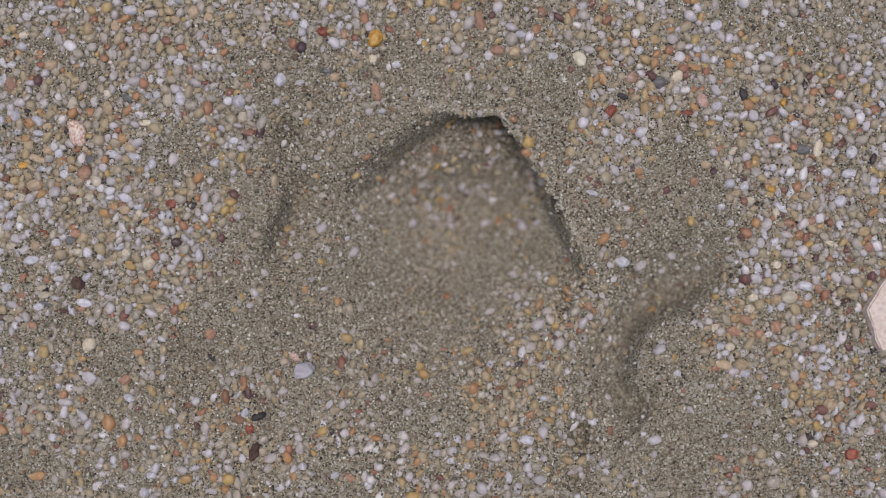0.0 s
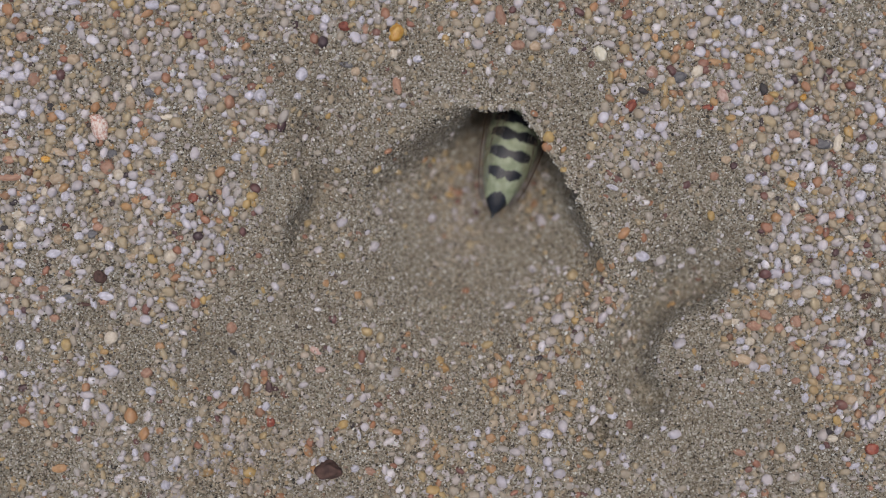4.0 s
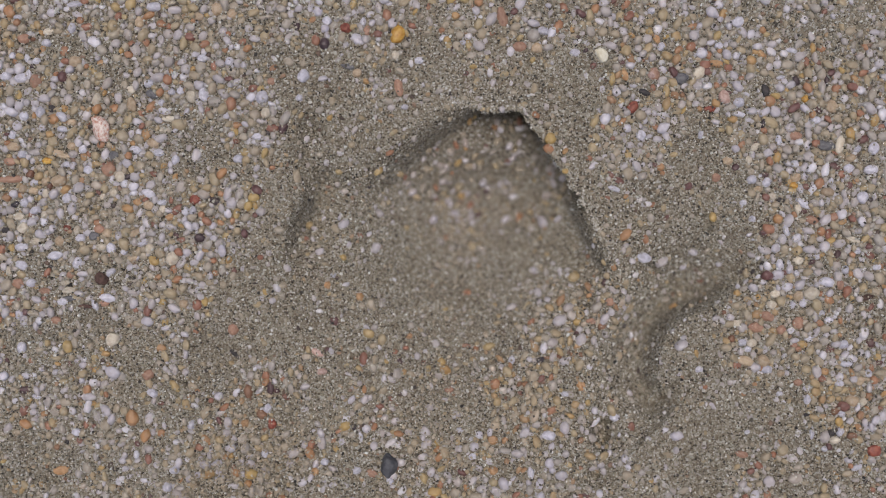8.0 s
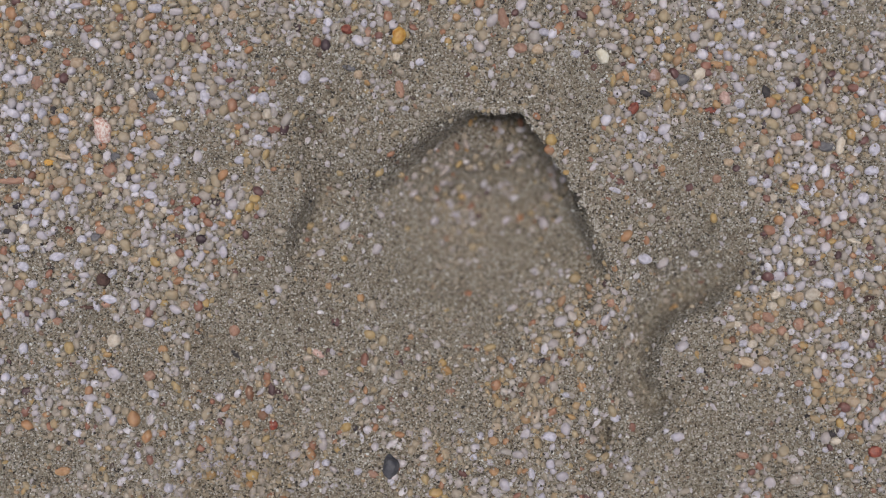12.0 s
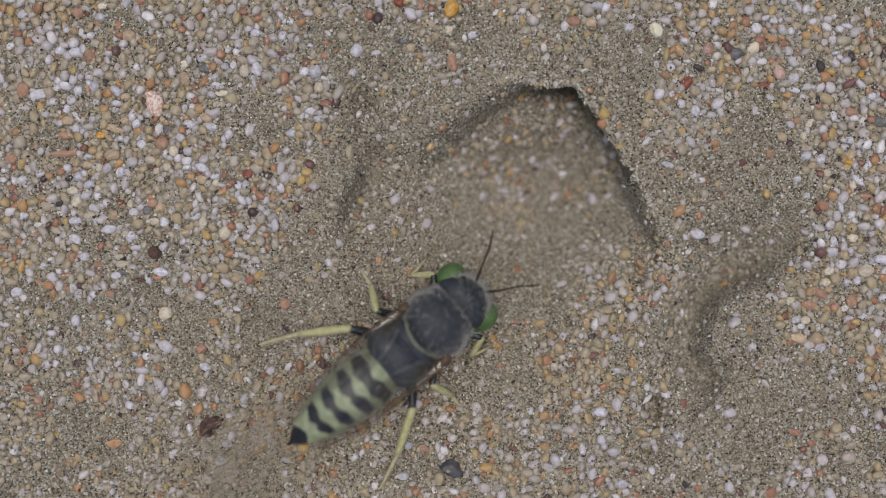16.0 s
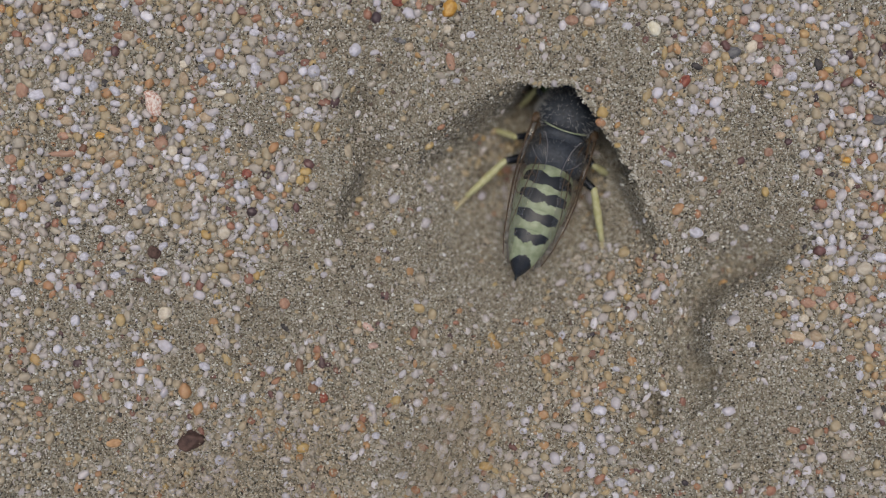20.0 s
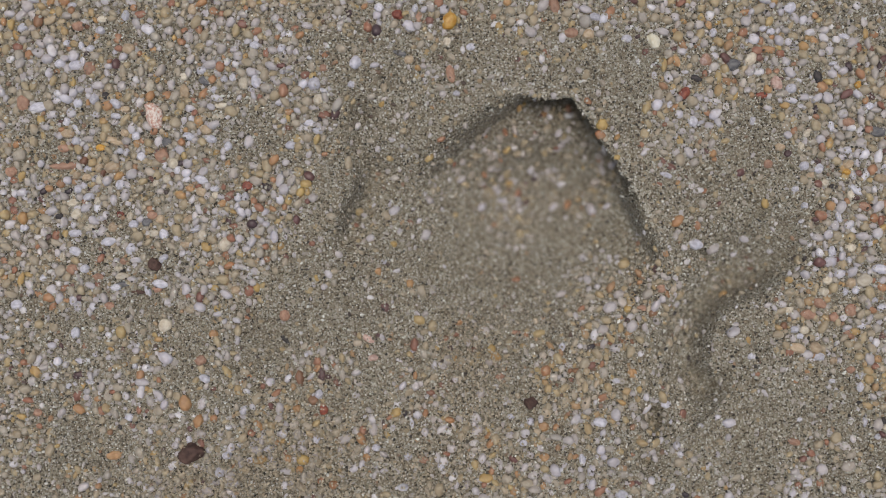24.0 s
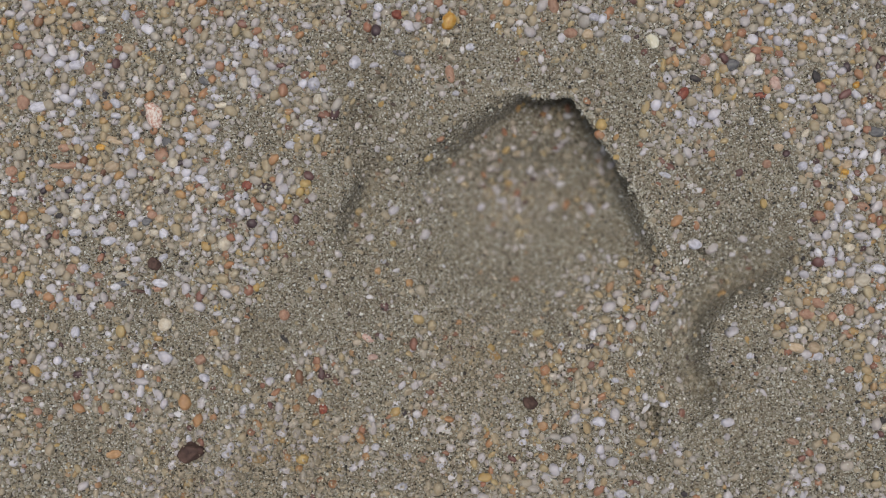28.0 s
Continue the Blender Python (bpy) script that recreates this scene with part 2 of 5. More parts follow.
def nearest(x, y, line):
    """Distance to a polyline, the place along it from 0 to 1, and the side (positive on its left hand)."""
    best = np.full(x.shape, 1e9)
    along, side = np.zeros(x.shape), np.ones(x.shape)
    n = len(line) - 1
    for k in range(n):
        (ax, ay), (bx, by) = line[k], line[k + 1]
        dx, dy = bx - ax, by - ay
        t = np.clip(((x - ax) * dx + (y - ay) * dy) / (dx * dx + dy * dy), 0, 1)
        ex, ey = x - ax - t * dx, y - ay - t * dy
        d = np.hypot(ex, ey)
        m = d < best
        best = np.where(m, d, best)
        along = np.where(m, (k + t) / n, along)
        side = np.where(m, np.sign(dx * (y - ay) - dy * (x - ax)), side)
    return best, along, side


def inside(x, y, poly):
    c = np.zeros(x.shape, bool)
    for (ax, ay), (bx, by) in zip(poly, np.roll(poly, -1, axis=0)):
        if ay == by:
            continue
        c ^= ((ay > y) != (by > y)) & (x < (bx - ax) * (y - ay) / (by - ay) + ax)
    return c


# the rim with its crumbled edge
RIM_FINE, RIM_S = resample(RIM, 0.12)
_t = np.gradient(RIM_FINE, axis=0)
_t /= np.hypot(*_t.T)[:, None]
RIM_OUT = np.stack([-_t[:, 1], _t[:, 0]], 1)
_k = np.ones(41) / 41
RIM_OUT = np.stack([np.convolve(np.pad(RIM_OUT[:, i], 20, mode="edge"), _k, mode="valid") for i in (0, 1)], 1)
RIM_OUT /= np.hypot(*RIM_OUT.T)[:, None]
_r = np.random.RandomState(3)
_rag = np.convolve(_r.normal(0, 1, len(RIM_FINE) + 4), [0.2, 0.5, 0.8, 0.5, 0.2], mode="valid") * 0.07
_rag = _rag + np.convolve(_r.normal(0, 1, len(RIM_FINE) + 12), np.hanning(13), mode="valid") * 0.05
RIM_FINE = RIM_FINE + RIM_OUT * _rag[:, None]
RIM_U = RIM_S / RIM_S[-1]


def roof_width(u):
    """How far the cave runs under the lip, along the rim."""
    return (0.1 + 3.0 * smooth((u - 0.30) / 0.1) * (1 - smooth((u - 0.62) / 0.26)) + 23.0 * smooth((u - 0.36) / 0.07) * (1 - smooth((u - 0.60) / 0.07)))


def top_z(x, y):
    """The ground as it was before the pit."""
    z = -1.0 * smooth((x - 8.0) / 18.0) + 0.30 * value_noise(x, y, 9.0, 1) + 0.12 * value_noise(x, y, 3.1, 2) + 0.06 * value_noise(x, y, 1.1, 3)
    d, u, s = nearest(x, y, SCARP_LEFT)
    d = np.maximum(d + 0.3 * value_noise(x, y, 1.4, 30), 0)
    z = z - 1.3 * np.exp(-(d / 0.75) ** 2) * smooth(u / 0.15) * smooth((0.6 - u) / 0.25)
    fade = smooth((u - 0.27) / 0.2) * smooth((1 - u) / 0.3)
    z = z - 3.2 * np.where(s > 0, smooth(d / 1.3) * np.exp(-d / 5.0) * (1 - smooth((d - 3.0) / 3.5)), 0) * fade
    d, u, s = nearest(x, y, SCARP_RIGHT)
    fade = smooth(u / 0.35) * (0.4 + 0.6 * smooth((0.95 - u) / 0.4)) * smooth((1 - u) / 0.22)
    d = d + 0.35 * value_noise(x, y, 1.8, 31)
    z = z - 3.9 * np.where(s < 0, smooth(d / 1.2) * np.exp(-np.maximum(d, 0) / 5.5) * (1 - smooth((d - 2.5) / 4.5)), 0) * fade
    for cx, cy, r, h in ((1074, 768, 0.9, -1.5), (1062, 845, 0.8, -1.4), (1078, 800, 0.7, -0.9), (360, 612, 1.6, -0.7), (415, 625, 1.1, -0.8), (390, 665, 1.8, -0.6), (1345, 840, 1.8, -0.4), (1250, 500, 3.4, -0.6), (1180, 600, 1.5, -0.8), (1195, 705, 1.2, -0.9)):
        q = np.hypot(x - (cx - 784) * 0.04, y - (441 - cy) * 0.04) / r
        z = z + h * np.exp(-q * q)
    # small trodden hollows with a steep edge, and a short crack
    for cx, cy, rx, ry, h in ((1172, 716, 1.5, 1.2, 0.8), (1258, 866, 1.2, 0.9, 0.5), (1072, 775, 0.8, 1.1, 0.7)):
        q = np.hypot((x - (cx - 784) * 0.04) / rx, (y - (441 - cy) * 0.04) / ry) + 0.15 * value_noise(x, y, 0.8, 33)
        z = z - h * (1 - smooth((q - 0.65) / 0.6))
    d, u, s = nearest(x, y, CRACK)
    z = z - 0.7 * np.exp(-(d / 0.22) ** 2) * smooth(u / 0.2) * smooth((1 - u) / 0.3)
    return z


def floor_z(x, y):
    """The floor of the pit, going down into the burrow."""
    px, py = x / 0.04 + 784, 441 - y / 0.04
    dy = py - 255
    dx = px - (905 - 0.22 * dy)
    fall = np.where(dx < 0, dx / 160.0, dx / (150.0 + 45.0 * smooth((dy - 80.0) / 120.0)))
    down = np.where(dy > 0, np.exp(-0.5 * (dy / 250.0) ** 2), 1.0)
    depth = 6.4 * np.exp(-0.5 * fall * fall) * down + np.where(dy < 0, -dy * 0.04 * 0.42, 0)
    return -depth + 0.22 * value_noise(x, y, 3.7, 5) + 0.10 * value_noise(x, y, 1.3, 6)


PIT = np.concatenate([RIM, CLOSE])


def ground_z(x, y):
    """The sheet of sand: top, pit and the cave under the lip."""
    zt, zf = top_z(x, y), floor_z(x, y)
    inn = inside(x, y, PIT)
    dr, u, _ = nearest(x, y, RIM)
    dc, _, _ = nearest(x, y, np.concatenate([RIM[-1:], CLOSE, RIM[:1]]))
    wall = 0.5 + 2.0 * (1 - smooth((u - 0.22) / 0.14)) + 0.6 * smooth((u - 0.80) / 0.2)
    w = roof_width(u)
    cave = smooth((w - 0.15 - dr) / 0.8)
    k = np.where(inn, np.maximum(smooth(dr / wall), cave) * smooth(dc / 3.5), cave)
    zf = np.minimum(zf, zt)
    return zt + (zf - zt) * k


def roof_covers(x, y):
    dr, u, _ = nearest(x, y, RIM)
    return (~inside(x, y, PIT)) & (dr < roof_width(u))

# ---- the large structure: sheet of sand, lip over the burrow ----
def mesh_from(name, verts, faces, mat, shade=True):
    me = bpy.data.meshes.new(name)
    me.from_pydata(verts.tolist() if hasattr(verts, "tolist") else verts, [], faces.tolist() if hasattr(faces, "tolist") else faces)
    me.materials.append(mat)
    if shade:
        me.polygons.foreach_set("use_smooth", [True] * len(me.polygons))
    me.update()
    return me


def axis(lo, hi, step, far):
    mid = np.arange(lo, hi + step / 2, step)
    out, d = [], step
    while sum(out) < far:
        d *= 1.35
        out.append(d)
    o = np.cumsum(out)
    return np.concatenate([lo - o[::-1], mid, hi + o])


def sheet():
    xs, ys = axis(-38.0, 37.0, 0.16, 60000.0), axis(-24.5, 45.0, 0.17, 60000.0)
    X, Y = np.meshgrid(xs, ys)
    flat = (np.abs(X) > 60) | (np.abs(Y) > 60)
    Z = np.where(flat, 0.0, ground_z(np.where(flat, 60.0, X).ravel(), np.where(flat, 60.0, Y).ravel()).reshape(X.shape))
    Z = Z + np.where(flat, 12.0 * value_noise(X, Y, 700.0, 9) * np.clip((np.hypot(X, Y) - 60) / 1500.0, 0, 1), 0)
    v = np.stack([X, Y, Z], -1).reshape(-1, 3) * 0.001
    ny, nx = X.shape
    i = (np.arange(ny - 1)[:, None] * nx + np.arange(nx - 1)[None, :]).ravel()
    f = np.stack([i, i + 1, i + nx + 1, i + nx], 1)
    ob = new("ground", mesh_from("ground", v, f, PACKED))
    return tagged(ob, "tan beach sand sheet with a dug pit", "sand", kind="structure")


def lip():
    """The crust of sand that overhangs the pit and roofs the burrow."""
    d = np.concatenate([[0, 0.06, 0.16, 0.3, 0.5, 0.8], np.linspace(1.2, 3.2, 6)])
    keep = np.arange(0, len(RIM_FINE))
    w = np.array([roof_width(RIM_U[(RIM_U > u - 0.09) & (RIM_U < u + 0.09)]).max() for u in RIM_U]) * (1 - 0.85 * smooth((RIM_U - 0.9) / 0.1)) * smooth(RIM_U / 0.25) + 0.1
    far = np.linspace(0, 1, 12)[1:]
    rows = []
    for k in keep:
        wk = w[k] + 0.4
        dd = np.concatenate([np.minimum(d, wk * 0.8 * np.linspace(0.02, 1, len(d)) + 0.0) if wk < 4 else d, ])
        ext = dd[-1] + (wk - dd[-1]) * far
        rows.append(np.concatenate([dd, ext]))
    D = np.array(rows)
    PX = RIM_FINE[keep, 0][:, None] + RIM_OUT[keep, 0][:, None] * D
    PY = RIM_FINE[keep, 1][:, None] + RIM_OUT[keep, 1][:, None] * D
    T = top_z(PX.ravel(), PY.ravel()).reshape(PX.shape) + 0.03
    fz = floor_z(PX.ravel(), PY.ravel()).reshape(PX.shape)
    thick = 0.14 + 2.3 * (1 - np.exp(-D / 0.9)) + 0.03 * D
    thick = thick * (0.75 + 0.25 * value_noise(PX, PY, 1.2, 12))
    U = np.minimum(T - 0.1, np.maximum(T - thick, fz + 0.1))
    n, m = PX.shape
    v = np.concatenate([np.stack([PX, PY, T], -1).reshape(-1, 3), np.stack([PX, PY, U], -1).reshape(-1, 3)]) * 0.001
    i = (np.arange(n - 1)[:, None] * m + np.arange(m - 1)[None, :]).ravel()
    up = np.stack([i, i + m, i + m + 1, i + 1], 1)
    dn = up[:, ::-1] + n * m
    a = np.arange(n - 1) * m
    edge = np.stack([a, a + n * m, a + m + n * m, a + m], 1)
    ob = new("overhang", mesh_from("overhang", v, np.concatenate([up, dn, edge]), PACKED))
    return tagged(ob, "crumbling crust of damp sand over the burrow mouth", "sand", kind="structure")


ground = sheet()
overhang = lip()


# ---- grains ----
def pebble_shape(level, seed, rough=0.12):
    bm = bmesh.new()
    bmesh.ops.create_icosphere(bm, subdivisions=level, radius=1.0)
    r = np.random.RandomState(seed)
    off = Vector(r.uniform(-50, 50, 3).tolist())
    cuts = [(Vector(r.normal(size=3).tolist()).normalized(), r.uniform(0.72, 0.9)) for _ in range(5)]
    for v in bm.verts:
        p = v.co.copy()
        p *= 1 + rough * noise.noise(p * 1.1 + off) + rough * 0.4 * noise.noise(p * 2.7 + off)
        for c, h in cuts:
            over = p.dot(c) - h
            if over > 0:
                p -= c * over * 0.75
        v.co = p
    return bm


def arrays(bm):
    bm.verts.index_update()
    v = np.array([x.co[:] for x in bm.verts])
    f = np.array([[q.index for q in x.verts] for x in bm.faces])
    bm.free()
    return v, f


def cropped(bm):
    """A grain without its buried underside."""
    bmesh.ops.delete(bm, geom=[f for f in bm.faces if f.calc_center_median().z < -0.45], context="FACES")
    return arrays(bm)


def surface(x, y):
    return np.where(roof_covers(x, y), top_z(x, y) + 0.03, ground_z(x, y))


def coarseness(x, y):
    """How much of the surface the coarse grains cover, from 0 to 1."""
    px, py = x / 0.04 + 784, 441 - y / 0.04
    px = px + 45 * value_noise(x, y, 4.0, 21)
    py = py + 45 * value_noise(x, y, 4.0, 22)
    c = np.full(x.shape, 0.12)

    def zone(v, k):
        return np.maximum(c, v * k)
    c = zone(smooth((500 - px - 0.65 * np.maximum(py - 380, 0)) / 80) * smooth((600 - py) / 60), 0.98)
    c = zone(smooth((115 - py) / 60), 0.85)
    c = zone(smooth((px - 1050) / 60) * smooth((320 - py) / 90), 0.9)
    c = zone(smooth((px - 1310) / 60) * smooth((770 - py) / 50), 1.0)
    c = zone(smooth((px - 1290) / 50) * smooth((680 - py) / 50) * smooth((py - 510) / 40), 0.75)
    c = zone(smooth((py - 600) / 90) * smooth((px - 420) / 60) * smooth((1120 - px) / 60), 0.50)
    c = zone(np.exp(-((px - 960) / 120) ** 2 - ((py - 700) / 150) ** 2), 0.66)
    c = zone(np.exp(-((px - 490) / 90) ** 2 - ((py - 690) / 80) ** 2), 0.6)
    c = zone(np.exp(-((px - 220) / 130) ** 2 - ((py - 740) / 90) ** 2), 0.6)
    c = zone(smooth((py - 570) / 60) * smooth((520 - px) / 60), 0.46)
    c = zone(smooth((py - 760) / 60), 0.42)
    c = zone(np.exp(-((px - 1050) / 70) ** 2 - ((py - 530) / 70) ** 2), 0.75)
    c = zone(np.exp(-((px - 880) / 140) ** 2 - ((py - 310) / 110) ** 2), 0.72)
    c = zone(np.exp(-((px - 660) / 60) ** 2 - ((py - 140) / 50) ** 2), 0.4)
    for bx, by, rx, ry in ((165, 125, 85, 50), (330, 275, 55, 40), (120, 560, 60, 30), (780, 725, 60, 60), (395, 640, 60, 50), (590, 850, 80, 40), (60, 820, 60, 40), (1230, 260, 50, 60), (1480, 100, 40, 30), (1230, 840, 90, 50)):
        c = c * (1 - 0.8 * np.exp(-((px - bx) / rx) ** 4 - ((py - by) / ry) ** 4))
    return c * np.clip(0.80 + 0.80 * value_noise(x, y, 2.6, 23) + 0.35 * value_noise(x, y, 1.2, 24), 0.08, 1.1)


def warmth(x, y):
    """Where tan and orange grains have gathered, from 0 to 1."""
    px, py = x / 0.04 + 784, 441 - y / 0.04
    w = np.zeros(x.shape)
    for cx, cy, rx, ry in ((1055, 530, 70, 70), (960, 700, 120, 130), (1370, 570, 80, 50), (1490, 720, 70, 60), (810, 290, 110, 50), (1000, 390, 60, 110), (60, 310, 90, 40), (20, 70, 60, 50), (1150, 130, 70, 60), (430, 740, 90, 50), (560, 640, 60, 40), (90, 840, 80, 40)):
        w = np.maximum(w, np.exp(-((px - cx) / rx) ** 2 - ((py - cy) / ry) ** 2))
    return w * (0.75 + 0.4 * value_noise(x, y, 1.6, 25))


AREA = (-36.5, 36.0, -23.0, 19.5)


class Darts:
    """Throws grains so that they touch but do not sink into one another."""

    def __init__(self):
        self.cells = {}

    def throw(self, x, y, r, gap):
        ci, cj = int(x // 0.7), int(y // 0.7)
        for i in (ci - 1, ci, ci + 1):
            for j in (cj - 1, cj, cj + 1):
                for a, b, c in self.cells.get((i, j), ()):
                    d = (r + c) * gap
                    if (a - x) ** 2 + (b - y) ** 2 < d * d:
                        return False
        self.cells.setdefault((ci, cj), []).append((x, y, r))
        return True


def scatter(name, shapes, xyz, size, flat, mat, label, tilt=0.35, shade=True, seed=0):
    """Many grains in one mesh: shapes turned, stretched and set down."""
    r = np.random.RandomState(seed)
    n = len(xyz)
    kind = r.randint(0, len(shapes), n)
    V, F, base = [], [], 0
    for k, (sv, sf) in enumerate(shapes):
        idx = np.where(kind == k)[0]
        m = len(idx)
        if not m:
            continue
        s = np.stack([r.uniform(0.9, 1.3, m), r.uniform(0.65, 1.0, m), flat * r.uniform(0.75, 1.1, m)], 1) * size[idx][:, None]
        a, b = r.uniform(0, 2 * np.pi, m), r.normal(0, tilt, m)
        p = sv[None] * s[:, None, :]
        cb, sb = np.cos(b)[:, None], np.sin(b)[:, None]
        y, z = p[..., 1] * cb - p[..., 2] * sb, p[..., 1] * sb + p[..., 2] * cb
        ca, sa = np.cos(a)[:, None], np.sin(a)[:, None]
        q = np.stack([p[..., 0] * ca - y * sa, p[..., 0] * sa + y * ca, z], -1) + xyz[idx][:, None, :]
        V.append(q.reshape(-1, 3))
        F.append((sf[None] + (np.arange(m) * len(sv))[:, None, None] + base).reshape(-1, 3))
        base += m * len(sv)
    V, F = np.concatenate(V) * 0.001, np.concatenate(F)
    me = bpy.data.meshes.new(name)
    me.vertices.add(len(V))
    me.vertices.foreach_set("co", V.ravel())
    me.loops.add(len(F) * 3)
    me.loops.foreach_set("vertex_index", F.ravel().astype(np.int32))
    me.polygons.add(len(F))
    me.polygons.foreach_set("loop_start", np.arange(len(F), dtype=np.int32) * 3)
    me.polygons.foreach_set("use_smooth", np.full(len(F), shade))
    me.materials.append(mat)
    me.update(calc_edges=True)
    return tagged(new(name, me), label, "sand", kind="stuff") if label else new(name, me)


DARTS = Darts()

# ---- pebbles that stand out, one by one ----
PEBBLE_MESHES = {}


def pebble_mesh(kind, variant):
    key = (kind, variant)
    if key not in PEBBLE_MESHES:
        bm = pebble_shape(3, 40 + variant * 7 + len(PEBBLE_MESHES), 0.2 if kind not in ("shell", "grey", "brown", "speckled") else 0.3)
        me = bpy.data.meshes.new("pebble")
        for v in bm.verts:
            v.co *= 0.001
        bm.to_mesh(me)
        bm.free()
        me.polygons.foreach_set("use_smooth", [True] * len(me.polygons))
        me.materials.append(STONE[kind])
        PEBBLE_MESHES[key] = me
    return PEBBLE_MESHES[key]


COUNT = [0]


def pebbles(kind, label, text, name="pebble", group="loose pebbles on the sand", sink=0.12):
    """Pebbles of one stone: place on the plan, length, width and turn in degrees each."""
    for item in text.split():
        q = [float(v) for v in item.split(",")]
        px, py, w, h = q[:4]
        turn = q[4] if len(q) > 4 else 0
        x, y = (px - 784) * 0.04, (441 - py) * 0.04
        COUNT[0] += 1
        z = float(surface(np.array([x]), np.array([y]))[0])
        x, y = x * (1 - z / 54.5), y * (1 - z / 54.5)
        a, b = w * 0.02, h * 0.02
        c = min(a, b) * 0.64
        ob = new(name, pebble_mesh(kind, COUNT[0] % 4))
        ob.matrix_world = pose(x * 0.001, y * 0.001, (z + c * sink) * 0.001, 0, 0, turn) @ Matrix.Diagonal((a, b, c, 1))
        tagged(ob, label, "pebble", group)
        DARTS.throw(x, y, max(a, b) * 0.85, 0.0)


pebbles("white", "small milky white quartz pebble on beach sand",
        "125,50,15,20 270,12,26,18 80,77,18,16 357,104,18,16 405,109,17,14,20 262,149,18,16 303,164,14,14 318,162,13,16 360,168,20,26,20 463,173,22,26,15 422,283,20,17")
pebbles("white", "small milky white quartz pebble on beach sand",
        "240,267,22,16,-20 310,285,16,17 145,266,15,17 38,275,18,18 328,376,14,19,15 341,375,14,16 42,361,16,18 287,360,18,14 455,243,20,14 470,257,20,12,-20 107,207,24,16,-45 530,174,14,14")
pebbles("white", "small milky white quartz pebble on beach sand",
        "578,37,16,18 537,135,23,23 742,107,16,14 963,54,22,16,-10 1019,93,18,16 643,38,12,14 820,75,11,10 717,190,14,11 1275,80,15,14 1173,82,16,15 1310,181,20,20 1312,202,24,11,-10")
pebbles("white", "small milky white quartz pebble on beach sand",
        "1136,240,18,22,10 1096,210,12,12 1243,238,10,18 1382,248,12,22,10 1505,298,18,18 1360,323,20,18 1318,359,13,12 1395,408,11,26,20 1425,360,30,15,-35 1310,37,24,20 1155,18,14,14 1405,88,24,12,-15")
pebbles("white", "small milky white quartz pebble on beach sand",
        "1448,212,16,15 1475,320,10,11 1385,136,16,8,10 1090,335,24,11,-20 97,455,26,18,10 137,468,18,20 37,472,22,18,-30 195,485,22,13,40 190,530,28,18,-10 168,543,12,20,30 38,618,16,22 271,699,22,16,-30")
pebbles("white", "small milky white quartz pebble on beach sand",
        "65,705,16,10,-15 27,713,12,10 145,677,10,11 340,755,14,19,-20 137,768,18,16 243,808,12,15,20 310,835,18,16 298,865,18,20 470,805,12,18,10 475,725,16,16 590,489,12,12 642,648,12,7,20")
pebbles("white", "small milky white quartz pebble on beach sand",
        "640,775,7,21,10 908,640,14,19 1002,699,14,11,-20 974,773,26,20,-10 815,763,15,11 942,840,13,22,15 838,810,14,13 577,820,16,15 692,852,13,18,10 633,835,18,14 1383,470,14,25,10 1467,500,30,20,-10")
pebbles("white", "small milky white quartz pebble on beach sand",
        "1141,457,27,21,-15 1425,537,16,15 1240,655,14,13 1360,655,22,17 1090,740,18,16 1100,773,12,16 1382,698,12,11 1467,850,18,5,-15 1462,795,12,12 1490,765,16,17 1325,766,10,9 1520,828,22,12,25 1500,645,24,13")
pebbles("cream", "rounded cream quartz pebble on beach sand",
        "337,172,18,26,10 300,212,30,11 292,232,24,10 305,460,24,24 700,98,14,18 200,604,26,24,20 1490,255,17,36,-10 1440,520,32,24 1368,540,18,17 1333,608,18,16 470,201,18,20 1240,128,22,26,-30")
pebbles("tan", "rounded tan quartz pebble on beach sand",
        "382,16,20,24,20 410,25,18,20 350,30,20,16 270,255,24,18,-20 103,322,28,24 1322,640,32,20,-15 1353,640,24,22 325,540,18,16 632,130,16,18 952,85,22,21 1475,188,22,24 1290,285,20,16 1415,525,18,22")
pebbles("orange", "small orange agate pebble on beach sand",
        "242,359,16,16 300,387,18,14,20 110,835,32,17,10 435,752,16,15 365,780,24,14,-45 580,507,14,16 874,780,20,18 875,835,20,16 1030,685,16,24,15 1270,112,28,15,-10 1165,68,12,16,20 1108,133,15,22,25")
pebbles("rust", "small rust brown pebble on beach sand",
        "40,70,24,18 480,145,16,14 413,585,20,20 98,570,18,16 797,693,18,15 660,840,22,15,-20 706,155,16,30,15 1410,240,24,18 1478,385,20,17 1440,390,26,16,-20 1315,805,24,12,-15 1360,560,26,20,-20")
pebbles("rust", "small rust brown pebble on beach sand",
        "1385,585,18,18 1270,315,17,17 890,30,20,38,15 920,82,24,20 263,667,22,20 830,615,28,10,-15 1082,535,18,15 1050,570,22,14 650,55,13,20 1490,505,16,20,20 1160,130,20,22,30")
pebbles("red", "dark red jasper pebble on beach sand",
        "345,355,21,18,10 118,406,14,12 612,50,22,18,-10 1122,190,19,28,-35 1550,798,26,22 483,753,16,19 1260,193,24,12")
pebbles("pink", "dull pink feldspar pebble on beach sand", "1285,172,22,28,25 1158,130,18,20 560,625,30,12,-30 570,660,22,14")
pebbles("black", "black basalt chip on beach sand", "8,410,14,13 690,55,9,8 1143,163,22,13,-20 1474,767,17,13,10 1430,735,12,8,20 90,194,13,14 1358,160,15,27,10 810,436,7,6 700,418,8,8")
